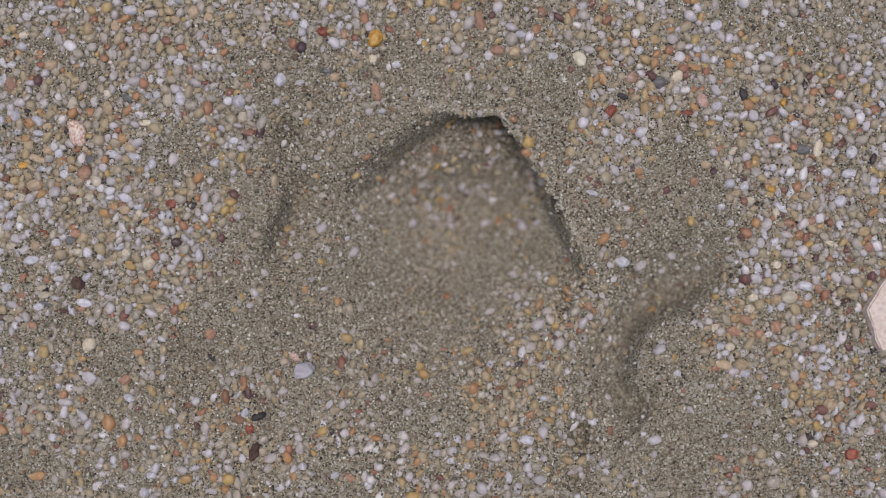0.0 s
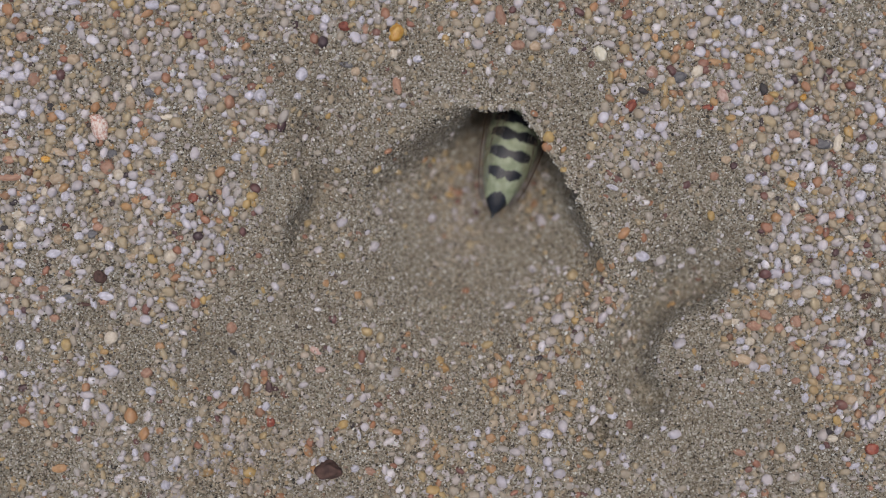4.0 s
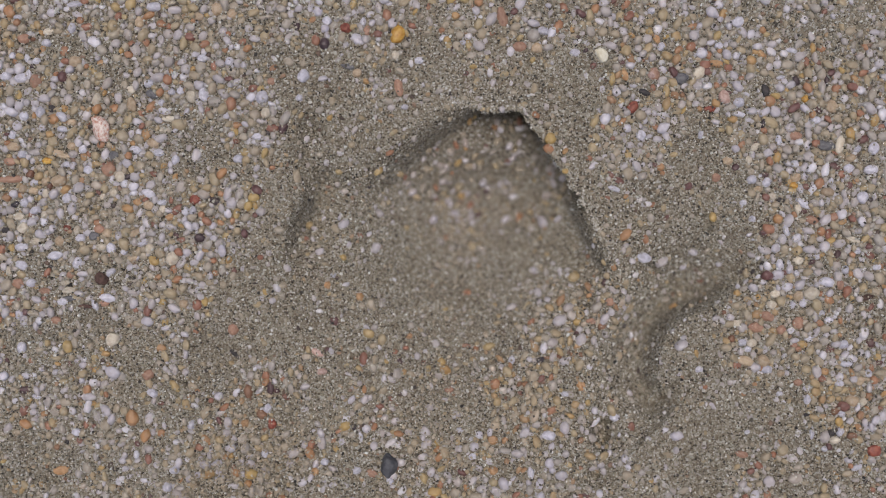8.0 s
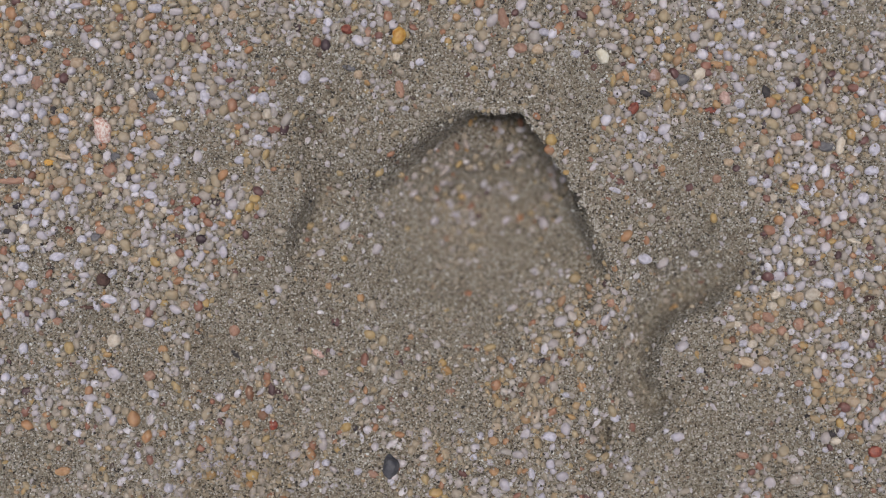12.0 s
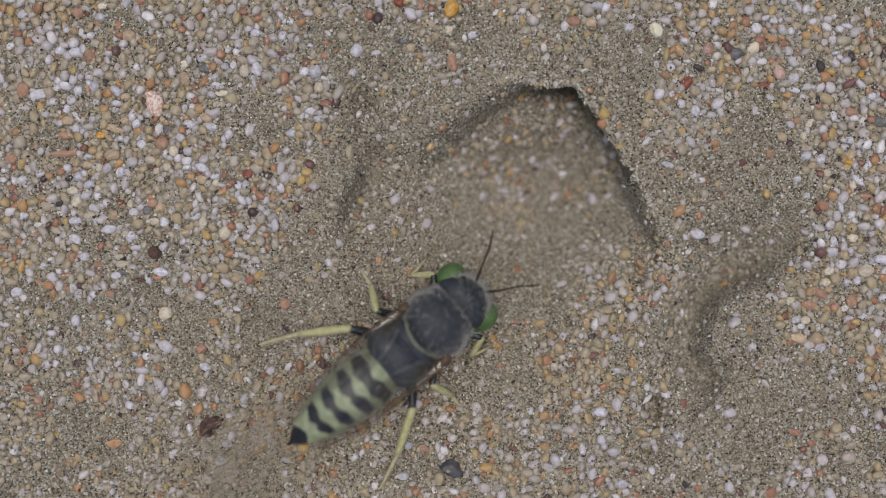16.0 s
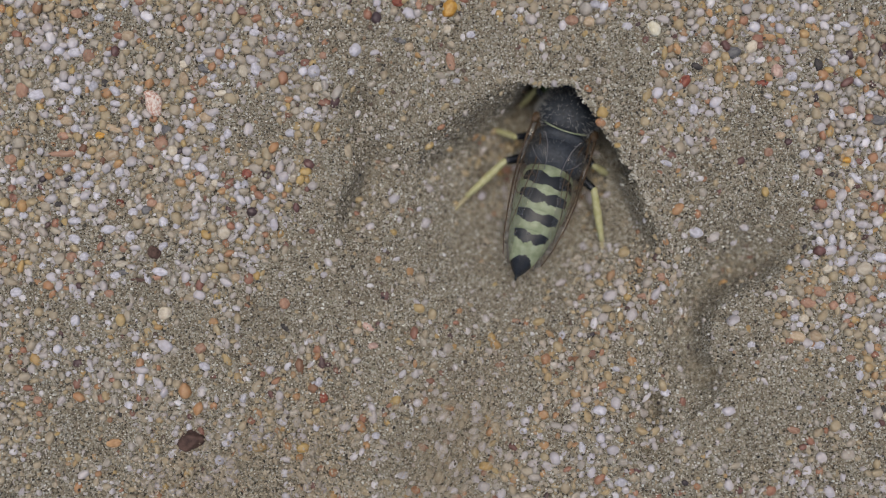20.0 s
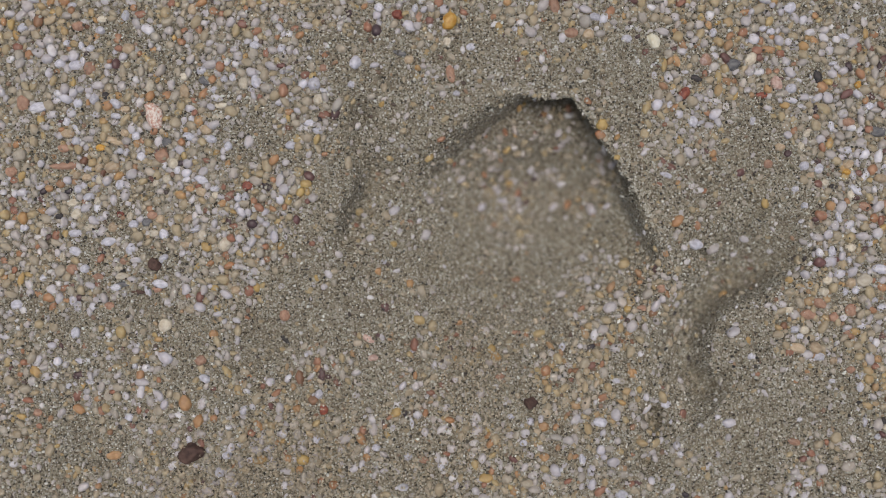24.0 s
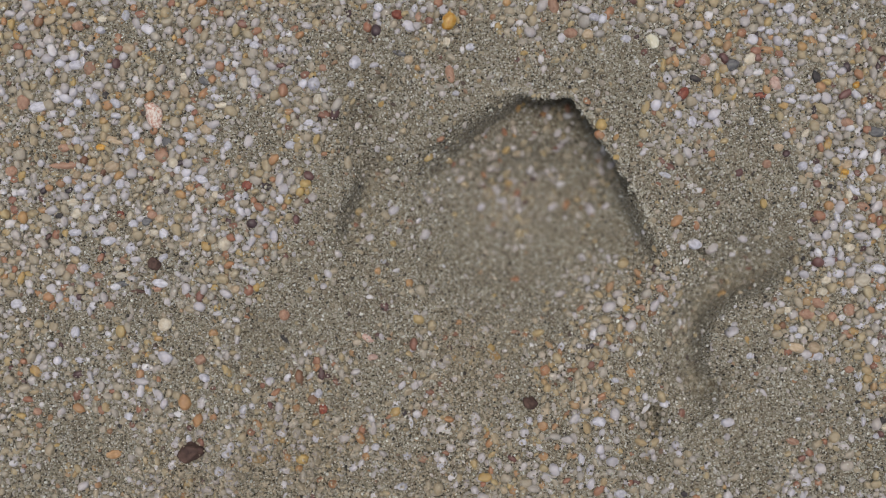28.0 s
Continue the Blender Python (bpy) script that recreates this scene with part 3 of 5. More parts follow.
pebbles("grey", "dark grey slate pebble on beach sand", "200,277,19,17 616,118,24,10,-10 1208,138,30,22,10 1465,257,32,20,-10 165,420,20,16 120,532,36,10,10 268,168,26,14,-30 990,425,12,10")
pebbles("brown", "dark brown earthy clod on beach sand", "180,497,24,26,20 1537,527,31,11,10 150,545,26,9,-5")
pebbles("white", "small milky white quartz pebble on beach sand", "-30,215,36,20,10 -60,72,20,16 -67,568,22,20 -40,20,24,18 -55,430,16,14 -20,520,14,12 323,940,18,14 625,890,20,16 1010,900,22,18 1580,120,18,20 1590,330,18,16")
pebbles("rust", "small rust brown pebble on beach sand", "-58,208,24,30 -80,330,22,18 -30,760,18,16 720,930,20,16 1585,690,22,18 1580,430,20,20")
pebbles("white", "small milky white quartz pebble on beach sand",
        "130,8,30,11 28,31,16,10 20,100,14,14 45,104,10,16 62,109,16,12 35,140,24,20 8,137,20,18 48,133,10,20 285,183,14,12 40,207,16,18 20,241,14,18 35,250,12,9,-30 70,200,18,20")
pebbles("white", "small milky white quartz pebble on beach sand",
        "108,230,20,12,-10 117,293,16,12 155,303,16,18 60,325,20,13,10 117,353,16,20 62,375,22,16,15 262,344,24,17,-20 280,272,22,14,-15 37,440,24,16 142,424,18,16 196,442,16,24,20 220,447,14,14 253,432,22,13,25")
pebbles("white", "small milky white quartz pebble on beach sand",
        "55,504,18,18 110,537,20,14,10 1410,290,18,13,-20 1333,318,18,18 1530,350,22,26,-30 1550,262,19,26,-10 1522,263,16,12,20 1545,300,26,20 1335,388,14,14 1448,455,16,12,20 1522,444,16,12,15 1555,473,16,13")
pebbles("white", "small milky white quartz pebble on beach sand",
        "1500,478,14,18 1413,484,10,14 1406,540,13,14 1316,607,16,14 1326,619,14,12 1435,600,18,13 1470,568,18,14 1495,610,18,18 1458,555,13,12 1430,688,16,13,20 1432,708,14,18 1488,680,16,14 1540,662,15,17 1492,733,14,13 1440,768,10,22")
pebbles("cream", "rounded cream quartz pebble on beach sand",
        "83,57,20,13 230,160,18,15 170,178,18,24 212,315,20,22 80,345,14,16 78,383,14,16 33,386,22,14 200,343,16,18 182,350,12,14 288,372,14,14 40,406,20,19 62,430,20,15 135,410,12,18,-10")
pebbles("cream", "rounded cream quartz pebble on beach sand",
        "178,440,20,13 265,442,18,20 115,503,18,13 122,517,26,13 15,483,11,20,25 1340,260,22,12,30 1328,283,12,16 1370,348,16,14 1415,368,13,22,15 1515,425,34,9,-25 1415,462,20,18 1375,520,20,17 1305,573,20,13 1530,712,18,16 1480,780,20,14")
pebbles("tan", "rounded tan quartz pebble on beach sand",
        "245,40,16,24 232,187,18,26,10 130,110,26,22 125,218,16,14 22,262,26,18 105,275,38,13,-15 125,260,18,16 80,323,16,20 40,337,16,18 58,340,20,14 262,365,20,20 234,460,20,14 190,415,18,18")
pebbles("tan", "rounded tan quartz pebble on beach sand",
        "1345,335,18,12,20 1410,315,22,18,20 1468,340,24,18,-15 1510,280,22,18 1525,675,20,17,20 1510,710,25,24 1385,662,14,16 240,415,24,15,30 105,430,18,18")
pebbles("rust", "small rust brown pebble on beach sand",
        "60,145,22,24 15,288,22,17 192,303,26,26 175,408,20,16 30,505,22,18 78,518,20,15 185,540,18,13 125,490,16,14 1415,572,22,22 1340,580,26,21 1415,678,18,14 1408,612,14,14")
pebbles("amber", "bright amber quartz pebble on beach sand", "82,287,20,13 1408,328,17,13")
pebbles("speckled", "long pink and white speckled granite pebble", "178,228,34,50,20")
pebbles("shell", "pale yellow broken shell fragment on beach sand", "1067,97,21,34,25")
pebbles("amber", "bright amber quartz pebble on beach sand", "704,61,27,35,-15 1430,175,15,15")
pebbles("rust", "flat orange brown flake lying on beach sand", "18,320,58,14,2", "flake")
pebbles("black", "thin dark twig scrap on beach sand", "416,628,31,9,-42", "twig")


def shell_fragment():
    """A flat, angular, pitted plate of shell."""
    edge = spots("1586,543 1618,490 1640,476 1672,490 1680,560 1650,620 1610,616")
    z0 = float(surface(edge[:1, 0], edge[:1, 1])[0])
    bm = bmesh.new()
    face = bm.faces.new([bm.verts.new((x, y, z0 - 0.1)) for x, y in edge[::-1]])
    up = bmesh.ops.extrude_face_region(bm, geom=[face])["geom"]
    bmesh.ops.translate(bm, verts=[v for v in up if isinstance(v, bmesh.types.BMVert)], vec=(0, 0, 0.75))
    bmesh.ops.bevel(bm, geom=bm.edges[:], offset=0.10, segments=2, affect="EDGES")
    bmesh.ops.triangulate(bm, faces=bm.faces[:])
    bmesh.ops.subdivide_edges(bm, edges=[e for e in bm.edges if e.calc_length() > 0.5], cuts=3, use_grid_fill=True)
    bmesh.ops.recalc_face_normals(bm, faces=bm.faces)
    for v in bm.verts:
        v.co += Vector((0.06, 0.06, 0.10)) * noise.noise(v.co * 2.3)
        v.co *= 0.001
    me = bpy.data.meshes.new("shell_fragment")
    bm.to_mesh(me)
    bm.free()
    me.materials.append(STONE["blush"])
    tagged(new("shell_fragment", me), "large flat pale pink pitted shell fragment", "shell")


shell_fragment()


# ---- the sand itself ----
def grains():
    r = np.random.RandomState(11)
    x0, x1, y0, y1 = AREA
    big = [cropped(pebble_shape(2, 60 + i, 0.24)) for i in range(14)]
    out = []
    for lo, hi, tries, gap, power in ((0.33, 0.48, 17000, 0.71, 2.0), (0.23, 0.34, 40000, 0.65, 1.5), (0.13, 0.23, 52000, 0.62, 1.0)):
        x, y, s = r.uniform(x0, x1, tries), r.uniform(y0, y1, tries), r.uniform(lo, hi, tries)
        c, pick = np.clip(coarseness(x, y), 0, 1) ** power, r.uniform(0, 1, tries)
        for k in np.where(pick < c)[0]:
            if DARTS.throw(x[k], y[k], s[k], gap):
                out.append((x[k], y[k], s[k]))
    out = np.array(out)
    z = surface(out[:, 0], out[:, 1])
    xyz = np.stack([out[:, 0], out[:, 1], z + out[:, 2] * r.uniform(-0.34, 0.28, len(out))], 1)
    tan = r.uniform(0, 1, len(out)) < 0.8 * warmth(out[:, 0], out[:, 1])
    grit = ~tan & (out[:, 2] < 0.22)
    large = ~tan & ~grit
    scatter("coarse_sand", big, xyz[large], out[large, 2], 0.58, COARSE, "coarse rounded quartz grains of many colours", 0.25, seed=5)
    scatter("quartz_grit", big, xyz[grit], out[grit, 2], 0.62, GRIT, "small pale quartz grains between the coarse ones", 0.3, seed=8)
    scatter("tan_sand", big, xyz[tan], out[tan, 2], 0.58, OCHRE, "coarse tan and orange grains gathered in patches", 0.25, seed=7)
    n = 140000
    small = [arrays(pebble_shape(1, 90 + i, 0.35)) for i in range(8)]
    x, y = r.uniform(x0, x1, n), r.uniform(y0, y1, n)
    c = np.clip(coarseness(x, y), 0, 1)
    keep = r.uniform(0, 1, n) > 0.58 * c
    x, y, c = x[keep], y[keep], c[keep]
    n = len(x)
    s = np.exp(r.normal(np.log(0.061), 0.33, n)).clip(0.03, 0.15)
    z = surface(x, y)
    scatter("fine_sand", small, np.stack([x, y, z + s * r.uniform(0.0, 1.3, n) + c * r.uniform(-0.02, 0.13, n)], 1), s, 0.9, FINE, "fine tan sand grains packed round the pit", 0.8, False, seed=6)
    # crumbs along the lip's edge
    k = r.randint(int(0.3 * len(RIM_FINE)), len(RIM_FINE), 1400)
    d = r.uniform(-0.05, 0.35, 1400)
    p = RIM_FINE[k] + RIM_OUT[k] * d[:, None] + r.normal(0, 0.05, (1400, 2))
    s = r.uniform(0.05, 0.13, 1400)
    z = top_z(p[:, 0], p[:, 1]) - r.uniform(-0.02, 0.35, 1400) * np.exp(-np.maximum(d, 0) / 0.1)
    scatter("lip_crumbs", small, np.stack([p[:, 0], p[:, 1], z], 1), s, 0.9, FINE, "damp sand grains crumbling along the overhang", 0.8, False, seed=7)


grains()

# ---- loose sand that chokes the burrow's mouth until the wasp digs it out ----
def plug():
    xs, ys = np.arange(-5.5, 12.0, 0.14), np.arange(-1.5, 18.0, 0.14)
    X, Y = np.meshgrid(xs, ys)
    px, py = X / 0.04 + 784, 441 - Y / 0.04

    def bump(px, py):
        a, b = (px - 885) / 105.0, (py - 195) / np.where(py < 195, 200.0, 85.0)
        return 4.3 * np.exp(-0.5 * (a * a + b * b)) - 0.35

    def top(x, y):
        px, py = x / 0.04 + 784, 441 - y / 0.04
        return np.minimum(floor_z(x, y) + bump(px, py) + 0.12 * value_noise(x, y, 0.9, 61), top_z(x, y) - 2.6)
    Z = top(X, Y)
    ny, nx = X.shape
    v = np.stack([X, Y, Z], -1).reshape(-1, 3) * 0.001
    i = (np.arange(ny - 1)[:, None] * nx + np.arange(nx - 1)[None, :])
    hold = (bump(px, py) > -0.2)[:-1, :-1].ravel()
    f = np.stack([i, i + 1, i + nx + 1, i + nx], -1).reshape(-1, 4)[hold]
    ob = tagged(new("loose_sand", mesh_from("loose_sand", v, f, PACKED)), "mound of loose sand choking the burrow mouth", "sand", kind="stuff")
    r = np.random.RandomState(62)
    n = 4200
    x, y = r.uniform(-4.5, 11.0, n), r.uniform(-1.0, 12.0, n)
    keep = bump(x / 0.04 + 784, 441 - y / 0.04) > 0.0
    x, y = x[keep], y[keep]
    for name, lo, hi, mat in (("fine_grain", 0.04, 0.10, FINE), ("coarse_grain", 0.13, 0.36, COARSE)):
        m = len(x)
        pick = np.arange(m) < m * 0.88 if name == "fine_grain" else np.arange(m) >= m * 0.88
        s = r.uniform(lo, hi, int(pick.sum()))
        g = scatter(name, [arrays(pebble_shape(1 if name == "fine_grain" else 2, 400 + k, 0.25)) for k in range(4)],
                    np.stack([x[pick], y[pick], top(x[pick], y[pick]) + s * 0.2], 1), s, 0.7, mat, "", 0.4, seed=63)
        g.parent = ob
    return ob


mound = plug()

# ---- the sand wasp ----
def part(name, bm, mat, parent, label="", shade=True):
    """One mesh object under a thing or a part; the shape is in millimetres of the thing's space."""
    bmesh.ops.recalc_face_normals(bm, faces=bm.faces)
    me = bpy.data.meshes.new(name)
    for v in bm.verts:
        v.co *= 0.001
    bm.to_mesh(me)
    bm.free()
    for m in mat if isinstance(mat, (list, tuple)) else (mat,):
        me.materials.append(m)
    me.polygons.foreach_set("use_smooth", [shade] * len(me.polygons))
    ob = new(name, me)
    ob.parent = parent
    return tagged(ob, label) if label else ob


def loft(rings, cap=True):
    """A closed skin over rings of points."""
    bm = bmesh.new()
    loops = [[bm.verts.new(p) for p in ring] for ring in rings]
    n = len(loops[0])
    for a, b in zip(loops, loops[1:]):
        for i in range(n):
            bm.faces.new((a[i], a[(i + 1) % n], b[(i + 1) % n], b[i]))
    if cap:
        bm.faces.new(loops[0][::-1])
        bm.faces.new(loops[-1])
    return bm


def limb(points, radii, n=10, steps=5):
    """A round limb along a bent line that swells and tapers."""
    pts, rad = [], []
    for i in range(len(points) - 1):
        for k in range(steps):
            f = k / steps
            pts.append(Vector(points[i]).lerp(Vector(points[i + 1]), f))
            rad.append(radii[i] + (radii[i + 1] - radii[i]) * f)
    pts.append(Vector(points[-1]))
    rad.append(radii[-1])
    rings = []
    for i, (p, r) in enumerate(zip(pts, rad)):
        d = (pts[min(i + 1, len(pts) - 1)] - pts[max(i - 1, 0)]).normalized()
        a = d.orthogonal().normalized() if not rings else (side - d * side.dot(d)).normalized()
        side = a
        b = d.cross(a)
        rings.append([p + (a * math.cos(t) + b * math.sin(t)) * r for t in (2 * math.pi * q / n for q in range(n))])
    return loft(rings)


def blob(centre, radii, level=3, lumps=0.03, seed=0, shape=None):
    """An ellipsoid with slight lumps, shaped further by a function of the unit sphere."""
    bm = bmesh.new()
    bmesh.ops.create_icosphere(bm, subdivisions=level, radius=1.0)
    off = Vector((seed * 3.1, seed * 1.7, 5.0))
    for v in bm.verts:
        p = v.co.copy()
        if shape:
            p = Vector(shape(p))
        p *= 1 + lumps * noise.noise(p * 2.2 + off)
        v.co = Vector((centre[0] + p.x * radii[0], centre[1] + p.y * radii[1], centre[2] + p.z * radii[2]))
    return bm


def hairs(surfaces, count, length, seed):
    """Short fine hairs standing on ellipsoids, leaning backwards."""
    r = np.random.RandomState(seed)
    bm = bmesh.new()
    for k in range(count):
        c, rad = surfaces[r.randint(len(surfaces))]
        d = r.normal(size=3)
        d[2] *= 0.3 if r.rand() < 0.96 else 1.0
        d /= np.linalg.norm(d)
        p = Vector((c[0] + d[0] * rad[0], c[1] + d[1] * rad[1], c[2] + d[2] * rad[2]))
        nrm = Vector((d[0] / rad[0], d[1] / rad[1], d[2] / rad[2])).normalized()
        tip = p + (nrm + Vector((r.normal(0, 0.25), -0.35 + r.normal(0, 0.25), r.normal(0, 0.2)))).normalized() * length * r.uniform(0.5, 1.2)
        s = nrm.orthogonal().normalized() * 0.017
        t = nrm.cross(s).normalized() * 0.017
        a, b, c2, e = bm.verts.new(p + s), bm.verts.new(p - s * 0.5 + t), bm.verts.new(p - s * 0.5 - t), bm.verts.new(tip)
        bm.faces.new((a, b, e))
        bm.faces.new((b, c2, e))
        bm.faces.new((c2, a, e))
    return bm


SHIELD = body_material("grey_black_shield", (0.018, 0.023, 0.031), (0.043, 0.051, 0.067), 0.5, 5.0, 0.4)
CUTICLE = body_material("black_cuticle", (0.006, 0.007, 0.010), (0.016, 0.019, 0.026), 0.25, 4.0, 0.7)
GREYFUZZ = body_material("grey_fuzz", (0.38, 0.38, 0.37), (0.55, 0.54, 0.52), 0.9, 6.0, 0.1)
PALE = body_material("pale_green_yellow", (0.24, 0.285, 0.170), (0.36, 0.40, 0.275), 0.24, 2.0, 0.4)
YELLOW = body_material("leg_yellow", (0.42, 0.41, 0.19), (0.55, 0.54, 0.32), 0.4, 2.5, 0.4)
STRAW = body_material("tarsus_straw", (0.42, 0.37, 0.22), (0.54, 0.48, 0.32), 0.5, 3.0, 0.3)
EYE = body_material("green_eye", (0.07, 0.145, 0.04), (0.12, 0.20, 0.075), 0.42, 1.2, 0.5)
BROWN = body_material("brown_vein", (0.05, 0.03, 0.018), (0.12, 0.075, 0.04), 0.45, 4.0)
FEELER = body_material("dark_feeler", (0.018, 0.012, 0.010), (0.045, 0.03, 0.024), 0.45, 4.0)
# light caught by the wings' inner edges, put into a pale colour
GLINT = body_material("painted_wing_glint", (0.13, 0.13, 0.145), (0.21, 0.205, 0.22), 0.35, 3.0, 0.5)
WING = wing_material()

wasp = tagged(new("sand_wasp"), "black and greenish yellow banded sand wasp with yellow legs", "wasp")


def belly_axis(s):
    """Centre and half width of the abdomen, from waist (0) to tip (1)."""
    s = max(s, 0.0)
    y = -2.4 - 8.2 * s
    z = 2.75 - 1.15 * s ** 1.5 + 0.35 * math.sin(math.pi * s)
    r = np.interp(s, [0, 0.06, 0.16, 0.3, 0.45, 0.6, 0.74, 0.86, 0.95, 1.0], [1.7, 1.86, 1.97, 2.02, 1.93, 1.70, 1.38, 0.97, 0.53, 0.17])
    return y, z, float(r)


def abdomen():
    ends = (0.0, 0.10, 0.285, 0.47, 0.645, 0.82, 1.0)
    for k in range(6):
        s0, s1 = ends[k] - (0.015 if k else 0), ends[k + 1]
        rings, m, n = [], 18, 72
        for i in range(m + 1):
            f = i / m
            s = s0 + (s1 - s0) * f
            y, z, r = belly_axis(s)
            r *= 0.985 + 0.03 * smooth(np.array(f * 1.6))
            if i == m:
                r *= 0.965
            rings.append([(r * math.sin(t), y, z + 0.8 * r * math.cos(t)) for t in (2 * math.pi * q / n for q in range(n))])
        bm = loft(rings)
        top = k == 5
        for face in bm.faces:
            c = face.calc_center_median()
            s = (-2.4 - c.y) / 8.2
            f = (s - s0) / (s1 - s0)
            ang = math.atan2(c.x, c.z - (belly_axis(s)[1]))
            a = abs(ang)
            wob = 0.07 * noise.noise(Vector((c.x * 1.3, c.y * 1.3, k * 7.0))) + 0.03 * noise.noise(Vector((c.x * 4.0, c.y * 4.0, k * 5.0)))
            front = 0.12 + 0.13 * math.cos(3.4 * a + 0.4) + wob
            back = 0.64 + 0.12 * math.cos(4.2 * a - 1.5) + wob - 0.035 * k
            if k == 1:
                back += 0.08
            if k == 0:
                black = f < 0.3 + wob
            else:
                black = front < f < back and a < 1.3 - 0.07 * k + wob
            if a > 2.0:
                black = f < 0.6
            if top:
                black = f > 0.34 - 0.16 * math.cos(2 * a) + wob
            face.material_index = 1 if black else 0
        part("tip" if top else "abdomen_segment", bm, [PALE, CUTICLE], wasp, "black pointed abdomen tip" if top else "greenish yellow abdomen ring with a wavy black band")
    y, z, r = belly_axis(1.0)
    part("sting_sheath", limb([(0, y + 0.2, z), (0, y - 0.35, z - 0.12)], [0.17, 0.05], 8, 3), CUTICLE, wasp)


def thorax():
    def saddle(p):
        return (p.x * (1 - 0.10 * max(p.y, 0)), p.y, p.z * (0.93 if p.z > 0 else 1.0))
    part("mesonotum", blob((0, 2.0, 3.2), (2.38, 2.05, 1.92), 4, 0.03, 1, saddle), SHIELD, wasp, "black finely dotted shoulder shield with grey fuzz")
    part("pronotum", blob((0, 3.35, 2.9), (2.1, 0.8, 1.5), 3, 0.03, 2), SHIELD, wasp)
    part("scutellum", blob((0, -0.1, 3.45), (2.05, 0.9, 1.35), 3, 0.03, 3), SHIELD, wasp)
    part("propodeum", blob((0, -1.45, 2.95), (2.35, 1.8, 1.75), 3, 0.04, 4), SHIELD, wasp)
    part("underside", blob((0, 1.2, 2.1), (1.95, 2.6, 1.3), 3, 0.04, 5), CUTICLE, wasp)
    arc = [(1.9 * math.sin(t), 0.62 - 0.62 * math.cos(t * 1.5), 3.35 + 1.52 * math.cos(t)) for t in np.linspace(-1.05, 1.05, 15)]
    part("scutellum_line", limb(arc, [0.03] + [0.06] * 13 + [0.03], 6, 1), PALE, wasp, "thin pale yellow line across the back")
    for s in (-1, 1):
        part("tegula", blob((s * 2.28, 0.95, 3.75), (0.34, 0.48, 0.24), 2, 0.05, 6), BROWN, wasp, "small brown wing root scale")
    part("thorax_hair", hairs([((0, 2.0, 3.2), (2.26, 1.98, 1.88)), ((0, 2.0, 3.2), (2.26, 1.98, 1.88)), ((0, 3.3, 2.9), (2.0, 0.8, 1.5)), ((0, -1.45, 2.95), (2.05, 1.35, 1.75)), ((0, 1.2, 2.1), (1.95, 2.6, 1.3))], 8500, 0.46, 8),
         GREYFUZZ, wasp, "short grey hair")


def head():
    def wedge(p):
        return (p.x * (1.02 - 0.33 * p.y), p.y * (1.0 - 0.12 * p.x * p.x) - (0.18 * p.x * p.x if p.y < 0 else 0.0), p.z)
    ob = part("head", blob((0, 4.7, 2.9), (1.95, 1.32, 1.55), 4, 0.03, 9, wedge), SHIELD, wasp, "black hairy head with bright green eyes")
    for s in (-1, 1):
        part("eye", blob((s * 1.78, 5.0, 2.05), (0.95, 1.15, 1.3), 4, 0.01, 10, lambda p: (p.x, p.y * (1 - 0.15 * p.z), p.z)), EYE, ob, "large bright green compound eye")
        part("eye_edge", limb([(s * 1.75, 3.72, 3.0), (s * 2.2, 3.72, 2.7), (s * 2.6, 4.1, 2.3)], [0.04, 0.07, 0.04], 6, 4), PALE, ob)
        base = Vector((s * 0.5, 6.05, 3.35))
        part("antenna", limb([base, base + Vector((s * 0.45, 0.65, 0.45)), base + Vector((s * 1.15, 2.0, 0.45)), base + Vector((s * 2.0, 3.2, 0.0))], [0.10, 0.075, 0.065, 0.04], 8, 6), FEELER, ob, "thin dark brown antenna")
        part("mandible", limb([(s * 0.9, 5.6, 1.5), (s * 0.6, 6.2, 1.1), (s * 0.1, 6.5, 0.95)], [0.24, 0.18, 0.06], 8, 4), BROWN, ob)
    part("labrum", blob((0, 6.0, 2.0), (0.62, 0.42, 0.95), 3, 0.02, 11), PALE, ob, "pale yellow beak-like upper lip")
    for x, y in ((0, 5.2), (-0.34, 4.8), (0.34, 4.8)):
        part("ocellus", blob((x, y, 4.52), (0.12, 0.12, 0.09), 2, 0.0, 12), CUTICLE, ob)
    part("head_hair", hairs([((0, 4.8, 2.9), (1.7, 1.38, 1.58))], 3000, 0.42, 13), GREYFUZZ, ob, "short grey hair")


